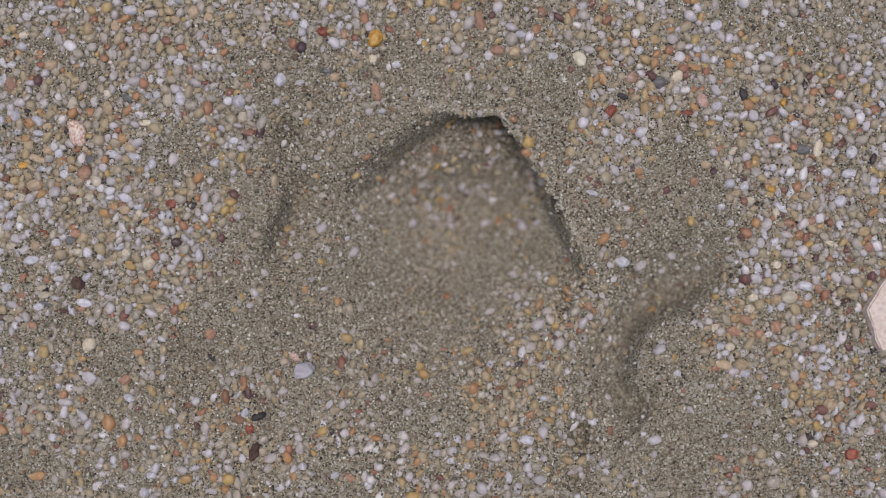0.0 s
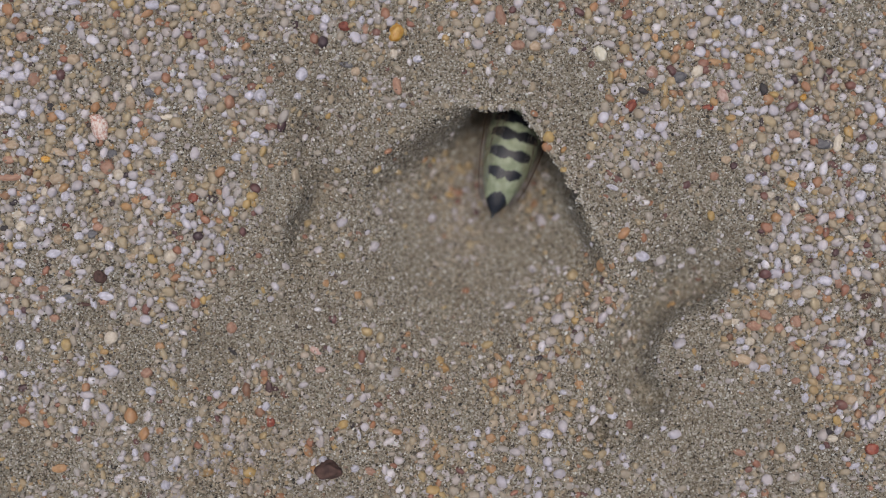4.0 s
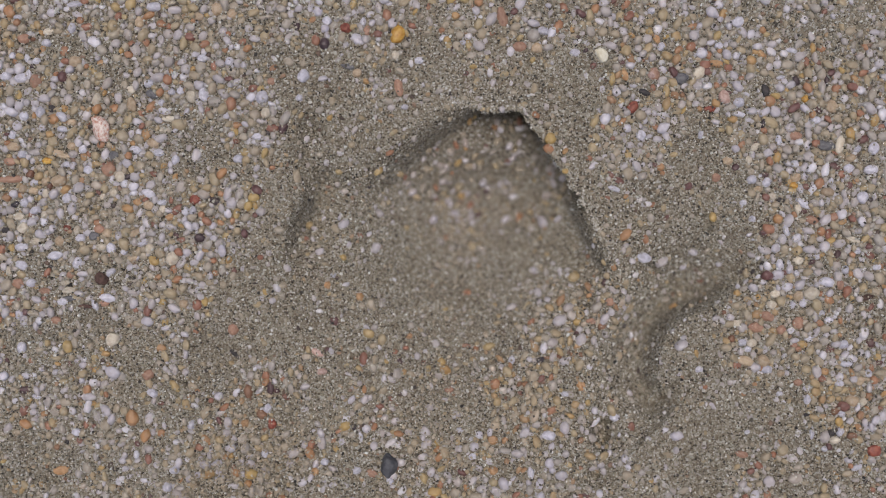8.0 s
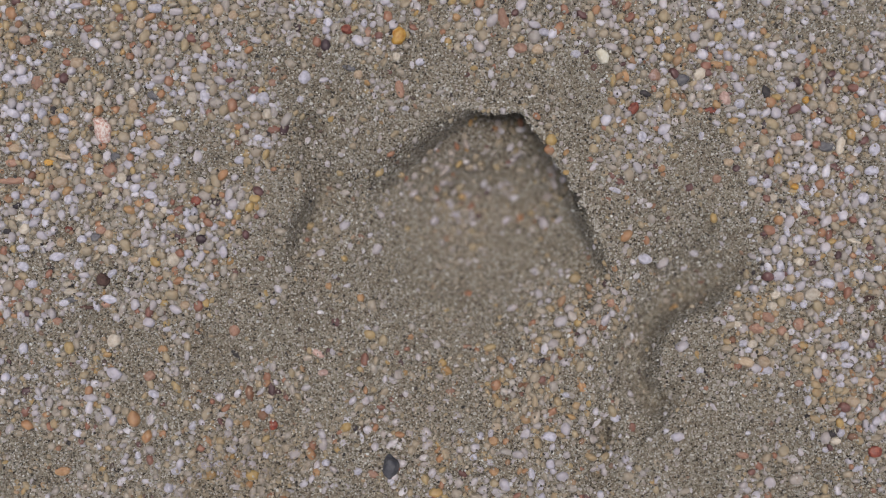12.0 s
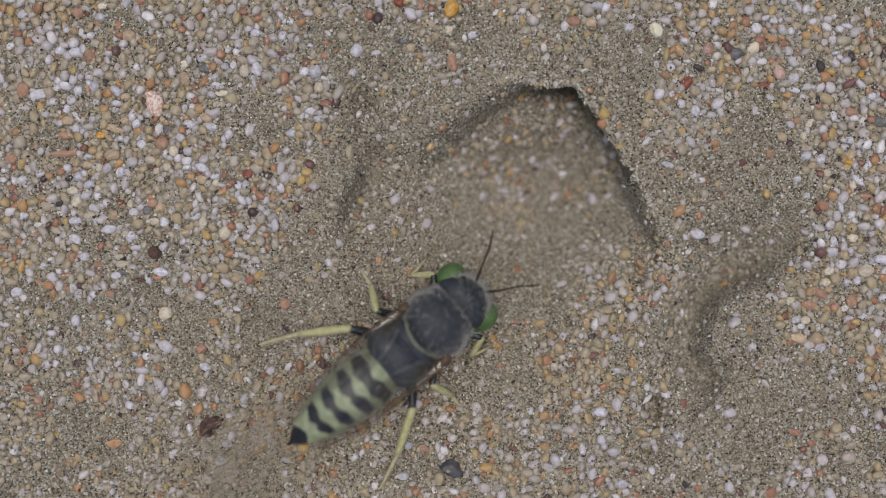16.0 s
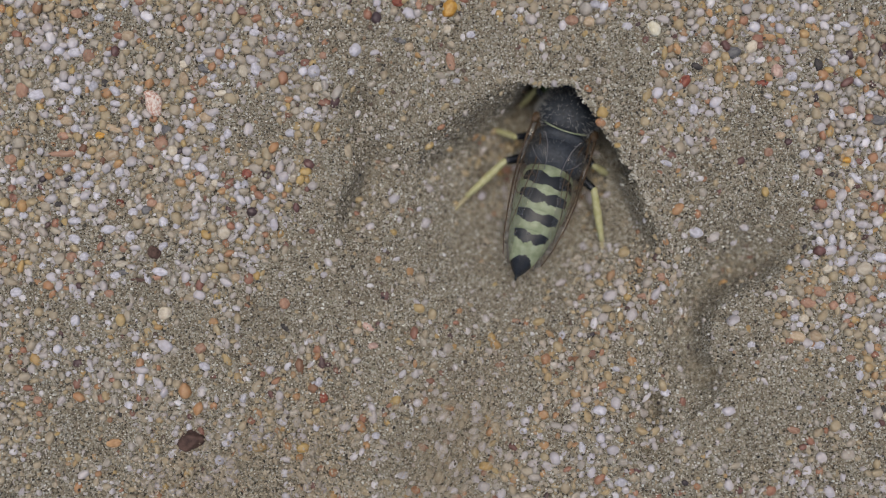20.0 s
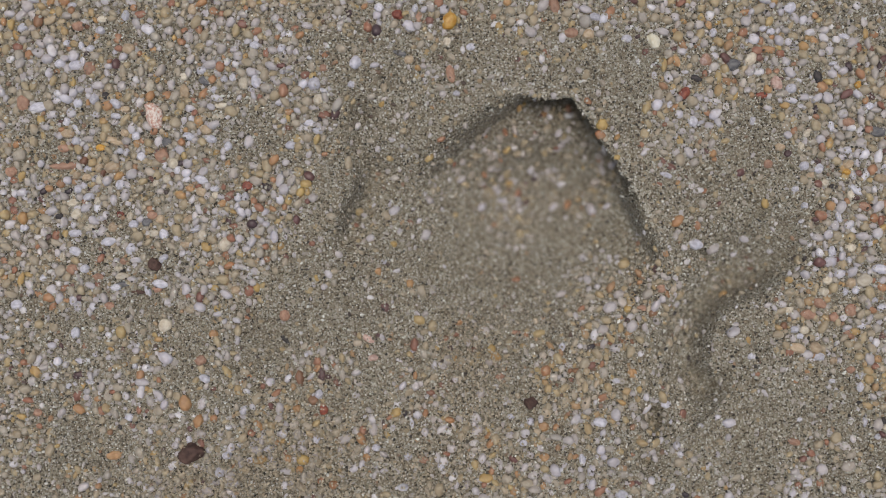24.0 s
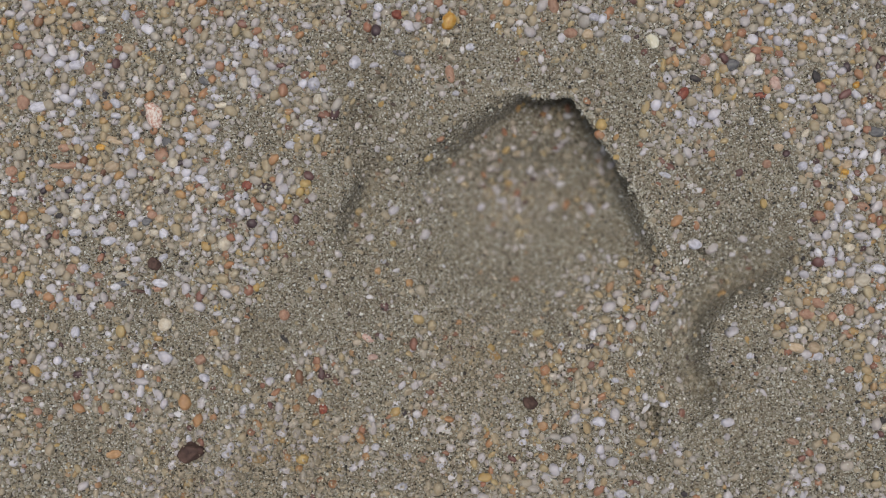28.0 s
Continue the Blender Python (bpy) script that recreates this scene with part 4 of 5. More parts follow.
def wings():
    lead = [(2.42, 1.0), (2.5, -0.5), (2.52, -2.5), (2.42, -4.6), (2.2, -6.5), (1.88, -8.2), (1.45, -9.5), (1.0, -10.0)]
    trail = [(2.0, 0.75), (1.3, -0.4), (0.75, -1.8), (0.6, -3.2), (0.85, -4.8), (1.05, -6.4), (1.1, -8.0), (0.95, -9.7)]

    def height(x, y):
        z = 3.55 + 0.13 * min(y, 0.0)
        for (cy, cz), (rx, ry, rz) in (((2.1, 3.2), (2.55, 2.15, 1.95)), ((-0.1, 3.45), (2.05, 0.9, 1.35)), ((-1.45, 2.95), (2.35, 1.8, 1.75))):
            q = 1 - (x / rx) ** 2 - ((y - cy) / ry) ** 2
            if q > 0:
                z = max(z, cz + rz * math.sqrt(q) * 0.96)
        if y < -2.2:
            _, cz, r = belly_axis((-2.4 - y) / 8.2)
            near = min(abs(x), 0.72 * r)
            z = max(z - 0.4, cz + 0.8 * math.sqrt(1.04 * r * r - near * near) - 0.75 * (abs(x) - near))
        return z + 0.14

    for s in (-1, 1):
        bm = bmesh.new()
        n, m = 36, 10
        grid = []
        for i in range(n + 1):
            f = i / n * (len(lead) - 1)
            k = min(int(f), len(lead) - 2)
            u = f - k
            a = [lead[k][j] + (lead[k + 1][j] - lead[k][j]) * u for j in (0, 1)]
            b = [trail[k][j] + (trail[k + 1][j] - trail[k][j]) * u for j in (0, 1)]
            row = []
            for q in range(m + 1):
                g = q / m
                x, y = a[0] + (b[0] - a[0]) * g, a[1] + (b[1] - a[1]) * g
                row.append((s * x, y, height(x, y) + 0.05 * noise.noise(Vector((x * 2, y * 2, s)))))
            grid.append(row)
        up = [[bm.verts.new(p) for p in row] for row in grid]
        dn = [[bm.verts.new((p[0], p[1], p[2] - 0.025)) for p in row] for row in grid]
        for i in range(n):
            for q in range(m):
                bm.faces.new((up[i][q], up[i][q + 1], up[i + 1][q + 1], up[i + 1][q]))
                bm.faces.new((dn[i][q], dn[i + 1][q], dn[i + 1][q + 1], dn[i][q + 1]))
        for i in range(n):
            for q in (0, m):
                bm.faces.new((up[i][q], up[i + 1][q], dn[i + 1][q], dn[i][q]))
        wing = part("wing", bm, WING, wasp, "clear smoky folded wing with brown veins")

        def vein_or_glint(line, r0, r1, mat=BROWN):
            pts = [(s * x, y, height(x, y) + 0.02) for x, y in line]
            part("vein_or_glint", limb(pts, [1.3 * q for q in np.linspace(r0, r1, len(pts))], 6, 3), mat, wing)
        # these two pale lines draw the reflection along the wing's inner edge
        vein_or_glint([(1.75, 0.35), (1.3, -0.4), (0.95, -1.2), (0.72, -2.0), (0.6, -3.2)], 0.03, 0.02, GLINT)
        vein_or_glint([(1.9, -1.6), (1.5, -2.2), (0.95, -2.6)], 0.02, 0.015, GLINT)
        vein_or_glint(lead[:7], 0.075, 0.03)
        vein_or_glint([(2.0, 0.8), (2.15, -0.8), (2.28, -2.6), (2.25, -4.4), (2.05, -6.0)], 0.06, 0.02)
        vein_or_glint([(1.9, 0.6), (1.5, -1.0), (1.35, -2.8), (1.5, -4.4), (1.6, -6.2), (1.7, -8.0)], 0.05, 0.015)
        vein_or_glint([(1.5, -1.0), (1.1, -2.4), (1.0, -3.8), (1.2, -5.4)], 0.035, 0.015)
        vein_or_glint([(2.28, -3.4), (1.9, -3.9), (1.45, -3.9)], 0.03, 0.02)
        vein_or_glint([(2.22, -4.8), (1.9, -5.3), (1.55, -5.2)], 0.03, 0.02)
        vein_or_glint([(2.02, -6.2), (1.85, -6.6), (1.62, -6.5)], 0.03, 0.015)
        vein_or_glint([(1.42, -3.4), (1.2, -3.8), (1.0, -3.8)], 0.028, 0.015)


LEGS = []


def leg(side, hip, knee, ankle, foot, thick):
    """Black thigh, yellow shin and straw-coloured foot; turns about its hip."""
    h, k, a, f = (Vector((side * p[0], p[1], p[2])) - Vector((side * hip[0], hip[1], hip[2])) for p in (hip, knee, ankle, foot))
    thigh = part("leg", limb([h, h.lerp(k, 0.5), k], [thick * 0.9, thick * 1.15, thick * 0.75], 10, 4), CUTICLE, wasp, "jointed leg with a black thigh and yellow shin")
    thigh.location = (side * hip[0] * 0.001, hip[1] * 0.001, hip[2] * 0.001)
    part("shin", limb([h.lerp(k, 0.9), k, k.lerp(a, 0.45), a], [thick * 0.7, thick * 0.75, thick * 0.95, thick * 0.6], 10, 4), YELLOW, thigh, "yellow shin")
    joints = [a.lerp(f, q) + Vector((0, 0, 0.12 * math.sin(math.pi * q))) for q in (0, 0.4, 0.6, 0.75, 0.88, 1.0)]
    part("tarsus", limb(joints, [thick * 0.55, thick * 0.42, thick * 0.40, thick * 0.36, thick * 0.34, thick * 0.2], 8, 3), STRAW, thigh, "straw-coloured jointed foot")
    spur = a + (a - k).normalized() * 0.5 + Vector((0, 0, -0.15))
    part("spur", limb([a, spur], [thick * 0.25, 0.02], 6, 2), STRAW, thigh)
    LEGS.append((thigh, side, len(LEGS) // 2))


def legs():
    for s in (-1, 1):
        leg(s, (1.5, -1.3, 1.9), (3.45, -2.8, 2.9), (5.35, -5.7, 1.0), (6.5, -8.3, 0.2), 0.34)
        leg(s, (1.6, 0.6, 1.8), (3.25, -0.6, 2.7), (4.9, 0.3, 1.0), (6.5, 0.5, 0.2), 0.30)
        leg(s, (1.4, 3.2, 1.8), (2.75, 4.1, 2.4), (3.6, 3.0, 0.9), (3.9, 4.6, 0.3), 0.27)


thorax()
head()
abdomen()
wings()
legs()

# ---- loose pieces that the wasp throws about ----
def loose(kind, name, label, size):
    bm = pebble_shape(4, 300 + len(name) * 3 + len(label), 0.42)
    for v in bm.verts:
        v.co = Vector((v.co.x * size[0], v.co.y * size[1], v.co.z * size[2])) * (1 + 0.06 * noise.noise(v.co * 5.0))
    ob = part(name, bm, STONE[kind], None)
    return tagged(ob, label, "pebble", "pieces thrown by the wasp")


clod = loose("brown", "sand_clod", "dark brown crumbly clod thrown onto the sand", (0.92, 0.66, 0.6))
chip = loose("brown", "bark_chip", "dark reddish brown bark chip on the pit floor", (0.42, 0.55, 0.35))
quartz = loose("white", "quartz_lump", "large milky white quartz lump in the pit", (0.95, 0.85, 0.6))
shard = loose("white", "quartz_shard", "chalky white irregular quartz shard on sand", (0.85, 0.62, 0.45))
agate = loose("orange", "agate_bead", "rounded orange agate pebble in the pit", (0.5, 0.5, 0.42))
scrap = loose("black", "bark_scrap", "black curled bark scrap on sand", (0.55, 0.28, 0.2))
strip = loose("brown", "bark_strip", "long reddish brown bark strip on sand", (0.36, 0.75, 0.25))
slate = loose("slate", "dark_pebble", "dark grey angular slate pebble on sand", (0.58, 0.78, 0.5))


def spray(seed, spread, count):
    """A handful of flung sand grains."""
    r = np.random.RandomState(seed)
    p = np.stack([r.normal(0, spread[0], count), r.normal(0, spread[1], count), r.normal(0, spread[2], count)], 1)
    s = np.exp(r.normal(np.log(0.08), 0.3, count)).clip(0.03, 0.2)
    ob = scatter("flung_sand", [arrays(pebble_shape(1, 190 + i, 0.3)) for i in range(3)], p, s, 0.9, DUST, "handful of fine sand flung backwards by the wasp", 0.9, False, seed)
    return ob

SPRAYS = []
SPRAYS.append(spray(1, (1.4, 3.0, 0.5), 876))
SPRAYS.append(spray(2, (1.5, 3.0, 0.5), 1053))
SPRAYS.append(spray(3, (1.2, 2.8, 0.5), 702))
SPRAYS.append(spray(4, (1.9, 3.2, 0.5), 1053))
SPRAYS.append(spray(5, (1.8, 3.0, 0.5), 1053))
SPRAYS.append(spray(6, (2.0, 2.8, 0.5), 1053))
SPRAYS.append(spray(7, (2.0, 3.0, 0.5), 1227))
SPRAYS.append(spray(8, (1.6, 2.5, 0.5), 876))


# ---- motion ----
def swing(ob, side, pair, spells):
    """Keys a leg's swing about its hip: quick strokes while the wasp works, still while it hides."""
    r = np.random.RandomState(70 + pair * 2 + (side > 0))
    x, y, z = ob.location
    amount = (5, 10, 16)[pair]
    rows = [(0.0, pose(x, y, z))]
    for a, b, step in spells:
        t, k = a, 0
        while t < b:
            up = -amount if k % 2 else amount
            rows.append((round(t, 2), pose(x, y, z, r.uniform(-3, 3), side * r.uniform(-4, 4), up * r.uniform(0.3, 1.0))))
            t, k = t + step, k + 1
        rows.append((b, pose(x, y, z)))
    rows.append((28.0, pose(x, y, z)))
    walk(ob, rows)


def motions():
    walk(wasp, [
        (0, pose(0.00926, 0.02516, -0.01366, -22.2, 0, -11.5)),
        (0.35, pose(0.00926, 0.02516, -0.01366, -22.2, 0, -11.5)),
        (0.5, pose(0.00573, 0.01378, -0.00855, -18.8, 0, -11.5)),
        (0.6, pose(0.00353, 0.00573, -0.00632, -16.4, 0, -20.6)),
        (0.7, pose(0.00250, 0.00179, -0.00490, -16.0, 0, -16.6)),
        (0.8, pose(-0.00037, -0.00387, -0.00282, -15.6, 0, -20.5)),
        (0.9, pose(-0.00083, -0.00585, -0.00207, -13.8, 0, -31.8)),
        (1, pose(-0.00196, -0.00667, -0.00176, -12.7, 0, -35.4)),
        (1.1, pose(-0.00228, -0.00731, -0.00167, -12.5, 0, -34.4)),
        (1.3, pose(-0.00260, -0.00729, -0.00166, -12.2, 0, -36.8)),
        (1.5, pose(-0.00183, -0.00621, -0.00194, -13.1, 0, -37.6)),
        (1.7, pose(-0.00123, -0.00476, -0.00240, -14.4, 0, -38.1)),
        (1.9, pose(0.00128, -0.00190, -0.00367, -15.6, 0, -35.0)),
        (2, pose(0.00164, -0.00102, -0.00398, -15.4, 0, -35.3)),
        (2.1, pose(0.00198, -0.00080, -0.00406, -15.4, 0, -33.3)),
        (2.3, pose(0.00281, -0.00005, -0.00430, -15.0, 0, -31.5)),
        (2.5, pose(0.00337, 0.00055, -0.00434, -14.7, 0, -31.0)),
        (2.7, pose(0.00392, 0.00171, -0.00457, -14.5, 0, -27.8)),
        (2.9, pose(0.00395, 0.00301, -0.00520, -15.7, 0, -21.7)),
        (3, pose(0.00404, 0.00348, -0.00542, -16.0, 0, -20.5)),
        (3.1, pose(0.00417, 0.00394, -0.00563, -16.3, 0, -19.3)),
        (3.3, pose(0.00490, 0.00610, -0.00591, -16.6, 0, -17.5)),
        (3.5, pose(0.00536, 0.00767, -0.00622, -16.7, 0, -15.7)),
        (4, pose(0.00644, 0.01153, -0.00768, -20.1, 0, -15.7)),
        (4.8, pose(0.00926, 0.02516, -0.01366, -22.2, 0, -11.5)),
        (13.4, pose(0.00926, 0.02516, -0.01366, -22.2, 0, -11.5)),
        (13.9, pose(0.00250, 0.00179, -0.00490, -16.0, 0, -16.6)),
        (14.5, pose(-0.00115, -0.00478, -0.00241, -14.6, 0, -28.2)),
        (14.6, pose(-0.00344, -0.00638, -0.00168, -12.5, 0, -31.8)),
        (14.7, pose(-0.00433, -0.00810, -0.00127, -10.6, 0, -35.0)),
        (14.8, pose(-0.00757, -0.00992, -0.00056, -6.6, 0, -43.6)),
        (14.9, pose(-0.00932, -0.01063, -0.00036, -6.0, 0, -45.3)),
        (15, pose(-0.00910, -0.01027, -0.00041, -6.3, 0, -46.8)),
        (15.2, pose(-0.00827, -0.00932, -0.00058, -7.1, 0, -48.0)),
        (15.4, pose(-0.00786, -0.00904, -0.00066, -7.7, 0, -49.3)),
        (15.5, pose(-0.00791, -0.00914, -0.00064, -7.8, 0, -51.6)),
        (15.7, pose(-0.00707, -0.00887, -0.00077, -8.3, 0, -51.8)),
        (16, pose(-0.00601, -0.00853, -0.00093, -8.9, 0, -50.5)),
        (16.3, pose(-0.00508, -0.00788, -0.00117, -9.8, 0, -49.3)),
        (16.6, pose(-0.00434, -0.00735, -0.00137, -10.5, 0, -47.7)),
        (17, pose(-0.00268, -0.00612, -0.00178, -12.1, 0, -46.4)),
        (17.4, pose(-0.00028, -0.00474, -0.00250, -13.3, 0, -44.0)),
        (17.8, pose(0.00080, -0.00344, -0.00306, -14.1, 0, -42.9)),
        (18.2, pose(0.00127, -0.00265, -0.00340, -14.5, 0, -41.1)),
        (18.6, pose(0.00197, -0.00135, -0.00389, -14.9, 0, -38.1)),
        (19, pose(0.00355, 0.00106, -0.00444, -14.5, 0, -30.7)),
        (19.3, pose(0.00412, 0.00190, -0.00464, -14.0, 0, -30.0)),
        (19.6, pose(0.00414, 0.00330, -0.00528, -15.2, 0, -24.8)),
        (19.9, pose(0.00481, 0.00498, -0.00580, -16.4, 0, -19.3)),
        (20, pose(0.00482, 0.00537, -0.00594, -16.6, 0, -18.4)),
        (20.2, pose(0.00568, 0.00772, -0.00682, -16.5, 0, -17.5)),
        (20.4, pose(0.00595, 0.00870, -0.00718, -16.8, 0, -16.3)),
        (20.5, pose(0.00603, 0.00923, -0.00738, -16.9, 0, -15.7)),
        (20.6, pose(0.00609, 0.01082, -0.00801, -17.4, 0, -15.1)),
        (20.8, pose(0.00721, 0.01422, -0.00927, -19.4, 0, -13.9)),
        (21, pose(0.00746, 0.01634, -0.00999, -22.2, 0, -11.5)),
        (21.4, pose(0.00926, 0.02516, -0.01366, -22.2, 0, -11.5)),
        (28, pose(0.00926, 0.02516, -0.01366, -22.2, 0, -11.5)),
    ])
    up, gone = pose(0, 0, 0), pose(0.0006, 0.0024, -0.0056)
    walk(mound, [(0, up), (0.38, up), (0.5, gone), (0.8, gone), (1.0, up), (2.1, up), (2.7, gone), (4.2, gone), (5.0, up), (13.4, up), (13.6, gone), (14.0, gone),
                 (14.3, up), (18.5, up), (19.1, gone), (20.9, gone), (21.4, up), (28, up)])
    for ob, side, pair in LEGS:
        swing(ob, side, pair, ((0.4, 4.4, 0.2 if pair < 2 else 0.1), (13.5, 21.2, 0.2 if pair < 2 else 0.1)))
    walk(clod, [
        (0, pose(0.00030, -0.00576, -0.00407, 0, 0, 0)),
        (2.5, pose(0.00036, -0.00563, -0.00411, 0, 0, 0)),
        (2.7, pose(-0.00548, -0.01276, 0.00044, 60, 0, 40)),
        (2.9, pose(-0.00735, -0.01539, 0.00008, 20, 0, 5)),
        (3, pose(-0.00723, -0.01590, 0.00001, 0, 0, -15)),
        (4, pose(-0.00796, -0.01584, 0.00001, 0, 0, -15)),
        (4.6, pose(-0.00780, -0.01630, -0.00181, 0, 0, -15)),
        (15, pose(-0.01268, -0.01418, -0.00181, 0, 0, 0)),
        (15.7, pose(-0.01634, -0.01500, -0.00159, 0, 0, 0)),
        (16, pose(-0.02003, -0.01438, 0.00055, 40, 0, 30)),
        (17, pose(-0.01991, -0.01441, 0.00050, 0, 0, 60)),
        (17.4, pose(-0.02003, -0.01434, 0.00050, 0, 0, 60)),
        (17.8, pose(-0.02141, -0.01544, 0.00045, 0, 0, 5)),
        (28, pose(-0.02141, -0.01547, 0.00045, 0, 0, 5)),
    ])
    walk(slate, [
        (0, pose(-0.00085, -0.00870, -0.00316, 0, 0, 0)),
        (4.2, pose(-0.00085, -0.00870, -0.00316, 0, 0, 0)),
        (4.8, pose(-0.00314, -0.01287, 0.00012, 50, 0, 60)),
        (5.3, pose(-0.00380, -0.01540, -0.00021, 0, 0, 10)),
        (14.6, pose(-0.00369, -0.01548, -0.00021, 0, 0, 10)),
        (15.1, pose(-0.00180, -0.01702, -0.00011, 20, 0, 60)),
        (15.5, pose(-0.00322, -0.01772, -0.00006, 0, 0, 80)),
        (16, pose(-0.00305, -0.01744, -0.00010, 0, 0, 80)),
        (16.2, pose(-0.00296, -0.01791, -0.00190, 0, 0, 80)),
        (17, pose(-0.00306, -0.01762, -0.00193, 0, 0, 80)),
        (17.2, pose(-0.00308, -0.01693, -0.00019, 0, 0, 20)),
        (17.6, pose(-0.00240, -0.01600, -0.00027, 0, 0, 40)),
        (18.4, pose(-0.00209, -0.01565, -0.00031, 0, 0, 40)),
        (18.8, pose(0.00117, -0.01543, -0.00028, 0, 0, 90)),
        (19.5, pose(0.00115, -0.01524, -0.00030, 0, 0, 90)),
        (20, pose(0.00113, -0.01555, -0.00206, 0, 0, 90)),
        (28, pose(0.00113, -0.01555, -0.00206, 0, 0, 90)),
    ])
    walk(chip, [
        (0, pose(0.00417, -0.00091, -0.00595, 0, 0, 0)),
        (20.2, pose(0.00417, -0.00091, -0.00595, 0, 0, 0)),
        (20.4, pose(0.00562, -0.00654, -0.00115, 60, 0, 40)),
        (20.5, pose(0.00624, -0.00801, -0.00125, 0, 0, 20)),
        (22, pose(0.00634, -0.00795, -0.00125, 0, 0, 20)),
        (22.8, pose(0.00268, -0.01208, -0.00067, 40, 0, 60)),
        (28, pose(0.00269, -0.01210, -0.00067, 0, 0, 60)),
    ])
    walk(quartz, [
        (0, pose(0.01033, -0.00241, -0.00404, 0, 0, 0)),
        (0.5, pose(0.01033, -0.00241, -0.00404, 0, 0, 0)),
        (0.75, pose(0.01058, -0.00150, -0.00210, 20, 0, 10)),
        (0.9, pose(0.01076, -0.00158, -0.00196, 5, 0, 10)),
        (1.5, pose(0.01087, -0.00161, -0.00188, 0, 0, 20)),
        (2.0, pose(0.01093, -0.00144, -0.00192, 0, 0, 30)),
        (2.6, pose(0.01115, -0.00069, -0.00182, 10, 0, 60)),
        (3, pose(0.01063, -0.00017, -0.00254, 0, 0, 90)),
        (3.2, pose(0.01063, -0.00017, -0.00254, 0, 0, 90)),
        (3.45, pose(0.01063, -0.00017, -0.00514, 0, 0, 90)),
        (28, pose(0.01063, -0.00017, -0.00514, 0, 0, 90)),
    ])
    walk(agate, [
        (0, pose(0.00787, -0.00449, -0.00364, 0, 0, 0)),
        (0.5, pose(0.00787, -0.00449, -0.00364, 0, 0, 0)),
        (0.8, pose(0.00832, -0.00440, -0.00196, 30, 0, 10)),
        (1.5, pose(0.00836, -0.00435, -0.00196, 30, 0, 10)),
        (1.75, pose(0.00872, -0.00414, -0.00192, 30, 0, 10)),
        (1.95, pose(0.01156, -0.00220, -0.00114, 60, 0, 50)),
        (2.6, pose(0.01176, -0.00191, -0.00098, 10, 0, 50)),
        (3.6, pose(0.01178, -0.00137, -0.00066, 10, 0, 50)),
        (4.6, pose(0.01178, -0.00137, -0.00226, 10, 0, 50)),
        (28, pose(0.01178, -0.00137, -0.00226, 10, 0, 50)),
    ])
    walk(shard, [
        (0, pose(-0.00830, -0.00844, -0.00051, 0, 0, 10)),
        (0.9, pose(-0.00805, -0.00779, -0.00061, 0, 0, 30)),
        (2, pose(-0.00774, -0.00775, -0.00065, 0, 0, 30)),
        (3.5, pose(-0.00773, -0.00764, -0.00071, 0, 0, 30)),
        (4.5, pose(-0.00796, -0.00797, -0.00235, 0, 0, 30)),
        (28, pose(-0.00796, -0.00797, -0.00235, 0, 0, 30)),
    ])
    walk(scrap, [
        (0, pose(-0.01146, -0.01169, -0.00020, 0, 0, 20)),
        (1.4, pose(-0.01153, -0.01174, -0.00020, 0, 0, 20)),
        (1.8, pose(-0.01220, -0.01234, -0.00189, 0, 0, 20)),
        (28, pose(-0.01220, -0.01234, -0.00189, 0, 0, 20)),
    ])
    walk(strip, [
        (0, pose(-0.01175, -0.01416, -0.00015, 0, 0, -25)),
        (1.4, pose(-0.01179, -0.01417, -0.00015, 0, 0, -25)),
        (1.8, pose(-0.01219, -0.01481, -0.00185, 0, 0, -25)),
        (28, pose(-0.01219, -0.01481, -0.00185, 0, 0, -25)),
    ])
    walk(SPRAYS[0], [
        (0, pose(-0.00588, -0.01095, -0.00191, 0, 0, -40)),
        (1.18, pose(-0.00588, -0.01095, -0.00191, 0, 0, -40)),
        (1.4, pose(-0.01365, -0.01450, 0.00102, 0, 0, -40)),
        (1.57, pose(-0.01745, -0.01712, 0.00015, 0, 0, -40)),
        (28, pose(-0.01745, -0.01712, 0.00015, 0, 0, -40)),
    ])
    walk(SPRAYS[1], [
        (0, pose(-0.00254, -0.00730, -0.00287, 0, 0, -40)),
        (1.78, pose(-0.00254, -0.00730, -0.00287, 0, 0, -40)),
        (2, pose(-0.00878, -0.01267, 0.00079, 0, 0, -40)),
        (2.17, pose(-0.01254, -0.01630, -0.00018, 0, 0, -40)),
        (28, pose(-0.01254, -0.01630, -0.00018, 0, 0, -40)),
    ])
    walk(SPRAYS[2], [
        (0, pose(0.00215, -0.00285, -0.00489, 0, 0, -15)),
        (3.28, pose(0.00215, -0.00285, -0.00489, 0, 0, -15)),
        (3.5, pose(0.00041, -0.00833, -0.00050, 0, 0, -15)),
        (3.67, pose(-0.00080, -0.01324, -0.00074, 0, 0, -15)),
        (28, pose(-0.00080, -0.01324, -0.00074, 0, 0, -15)),
    ])
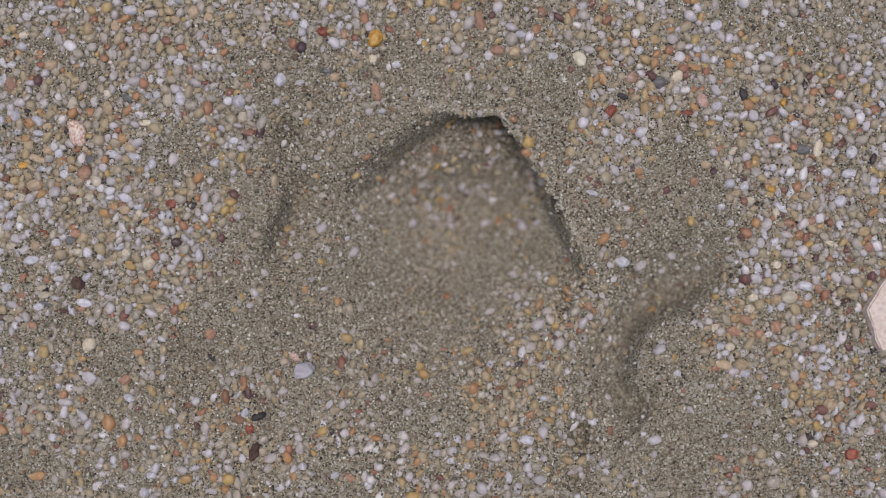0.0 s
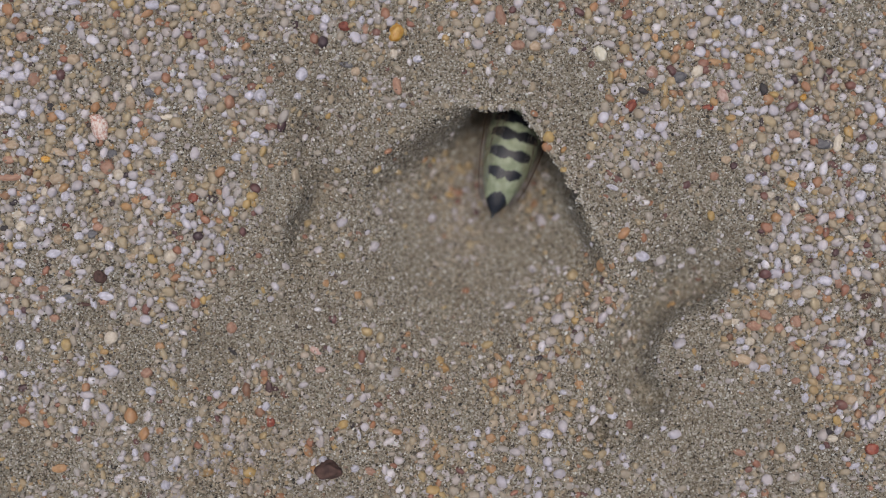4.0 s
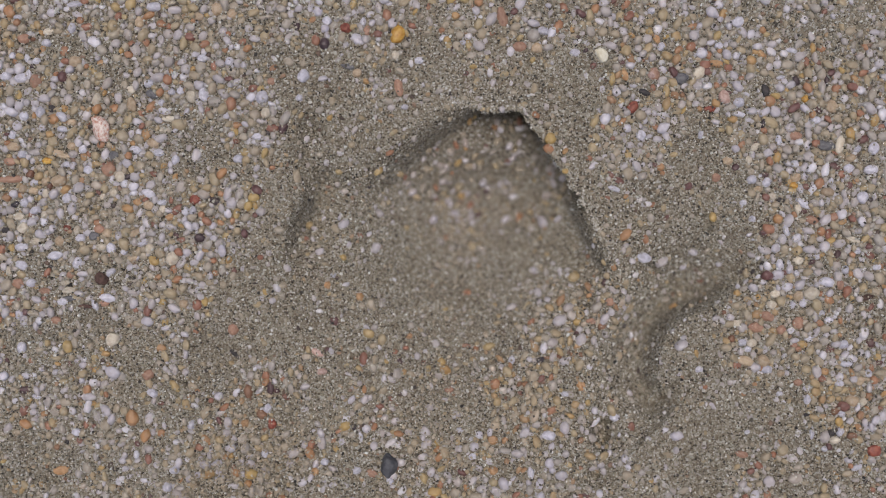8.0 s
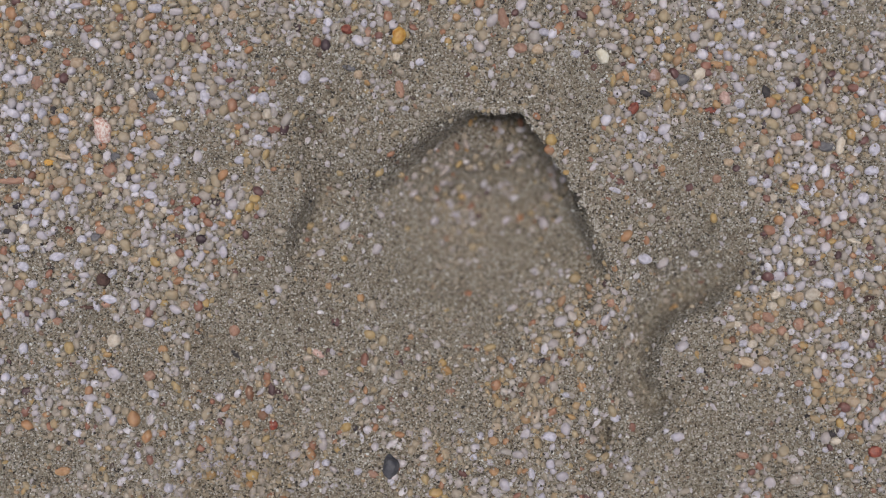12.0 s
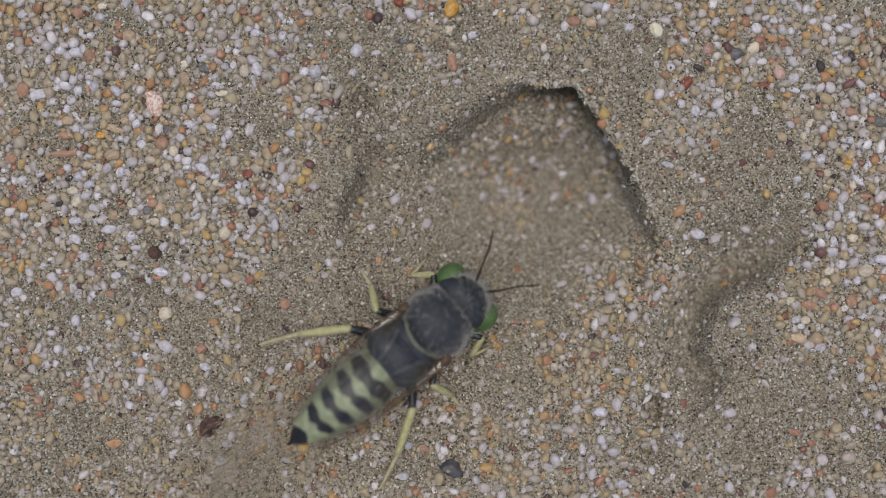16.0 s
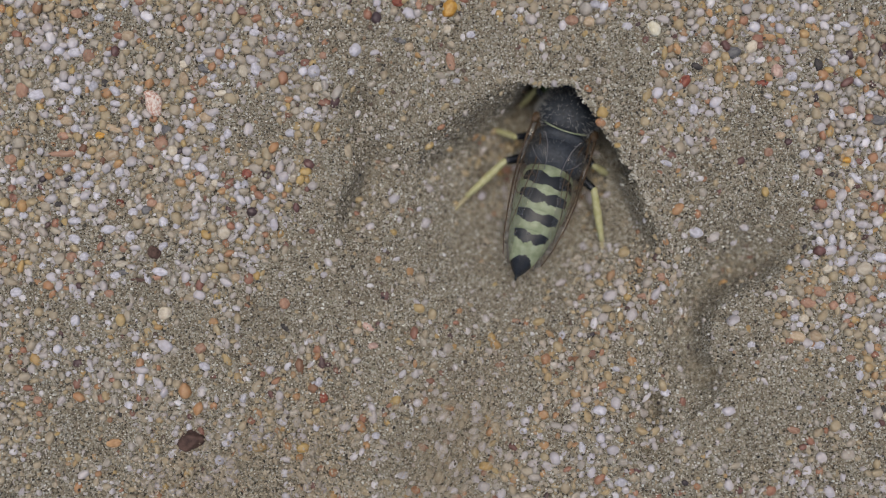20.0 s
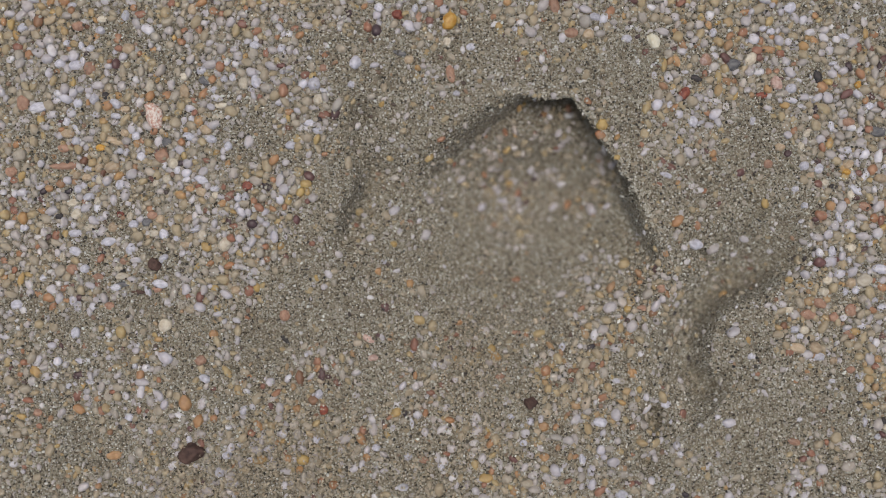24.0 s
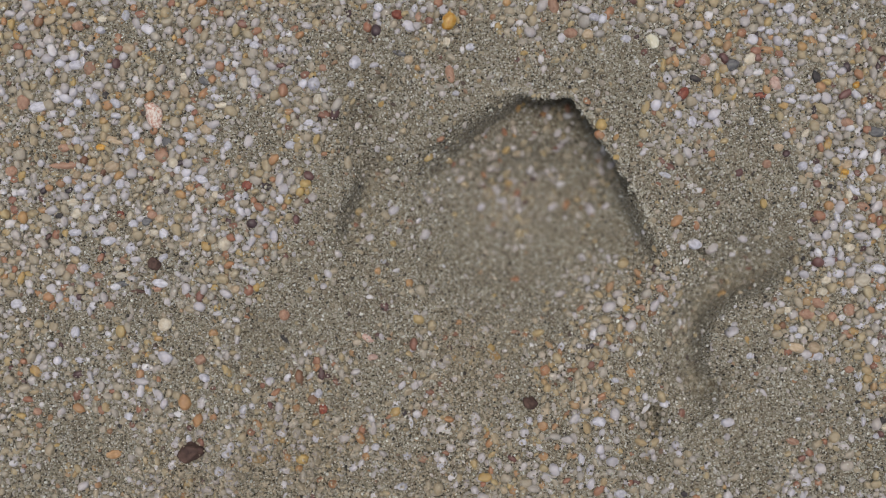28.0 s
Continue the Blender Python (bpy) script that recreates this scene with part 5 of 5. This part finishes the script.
    walk(SPRAYS[3], [
        (0, pose(-0.01107, -0.01312, -0.00150, 0, 0, -50)),
        (15.78, pose(-0.01107, -0.01312, -0.00150, 0, 0, -50)),
        (16, pose(-0.01707, -0.01599, 0.00129, 0, 0, -50)),
        (16.17, pose(-0.02057, -0.01833, 0.00015, 0, 0, -50)),
        (28, pose(-0.02057, -0.01833, 0.00015, 0, 0, -50)),
    ])
    walk(SPRAYS[4], [
        (0, pose(-0.01198, -0.01404, -0.00145, 0, 0, -50)),
        (15.28, pose(-0.01198, -0.01404, -0.00145, 0, 0, -50)),
        (15.5, pose(-0.01818, -0.01593, 0.00139, 0, 0, -50)),
        (15.67, pose(-0.02257, -0.01792, 0.00009, 0, 0, -50)),
        (28, pose(-0.02257, -0.01792, 0.00009, 0, 0, -50)),
    ])
    walk(SPRAYS[5], [
        (0, pose(-0.00141, -0.00786, -0.00291, 0, 0, -30)),
        (18.78, pose(-0.00141, -0.00786, -0.00291, 0, 0, -30)),
        (19, pose(-0.00971, -0.01813, 0.00102, 0, 0, -30)),
        (19.17, pose(-0.01227, -0.02050, -0.00015, 0, 0, -30)),
        (28, pose(-0.01227, -0.02050, -0.00015, 0, 0, -30)),
    ])
    walk(SPRAYS[6], [
        (0, pose(0.00101, -0.00366, -0.00449, 0, 0, -20)),
        (19.78, pose(0.00101, -0.00366, -0.00449, 0, 0, -20)),
        (20, pose(-0.00330, -0.01608, 0.00077, 0, 0, -20)),
        (20.17, pose(-0.00531, -0.01914, -0.00012, 0, 0, -20)),
        (28, pose(-0.00531, -0.01914, -0.00012, 0, 0, -20)),
    ])
    walk(SPRAYS[7], [
        (0, pose(0.00280, 0.00357, -0.00703, 0, 0, -20)),
        (20.78, pose(0.00280, 0.00357, -0.00703, 0, 0, -20)),
        (21, pose(0.00021, -0.00429, -0.00178, 0, 0, -20)),
        (21.17, pose(-0.00227, -0.00961, -0.00123, 0, 0, -20)),
        (28, pose(-0.00227, -0.00961, -0.00123, 0, 0, -20)),
    ])


motions()
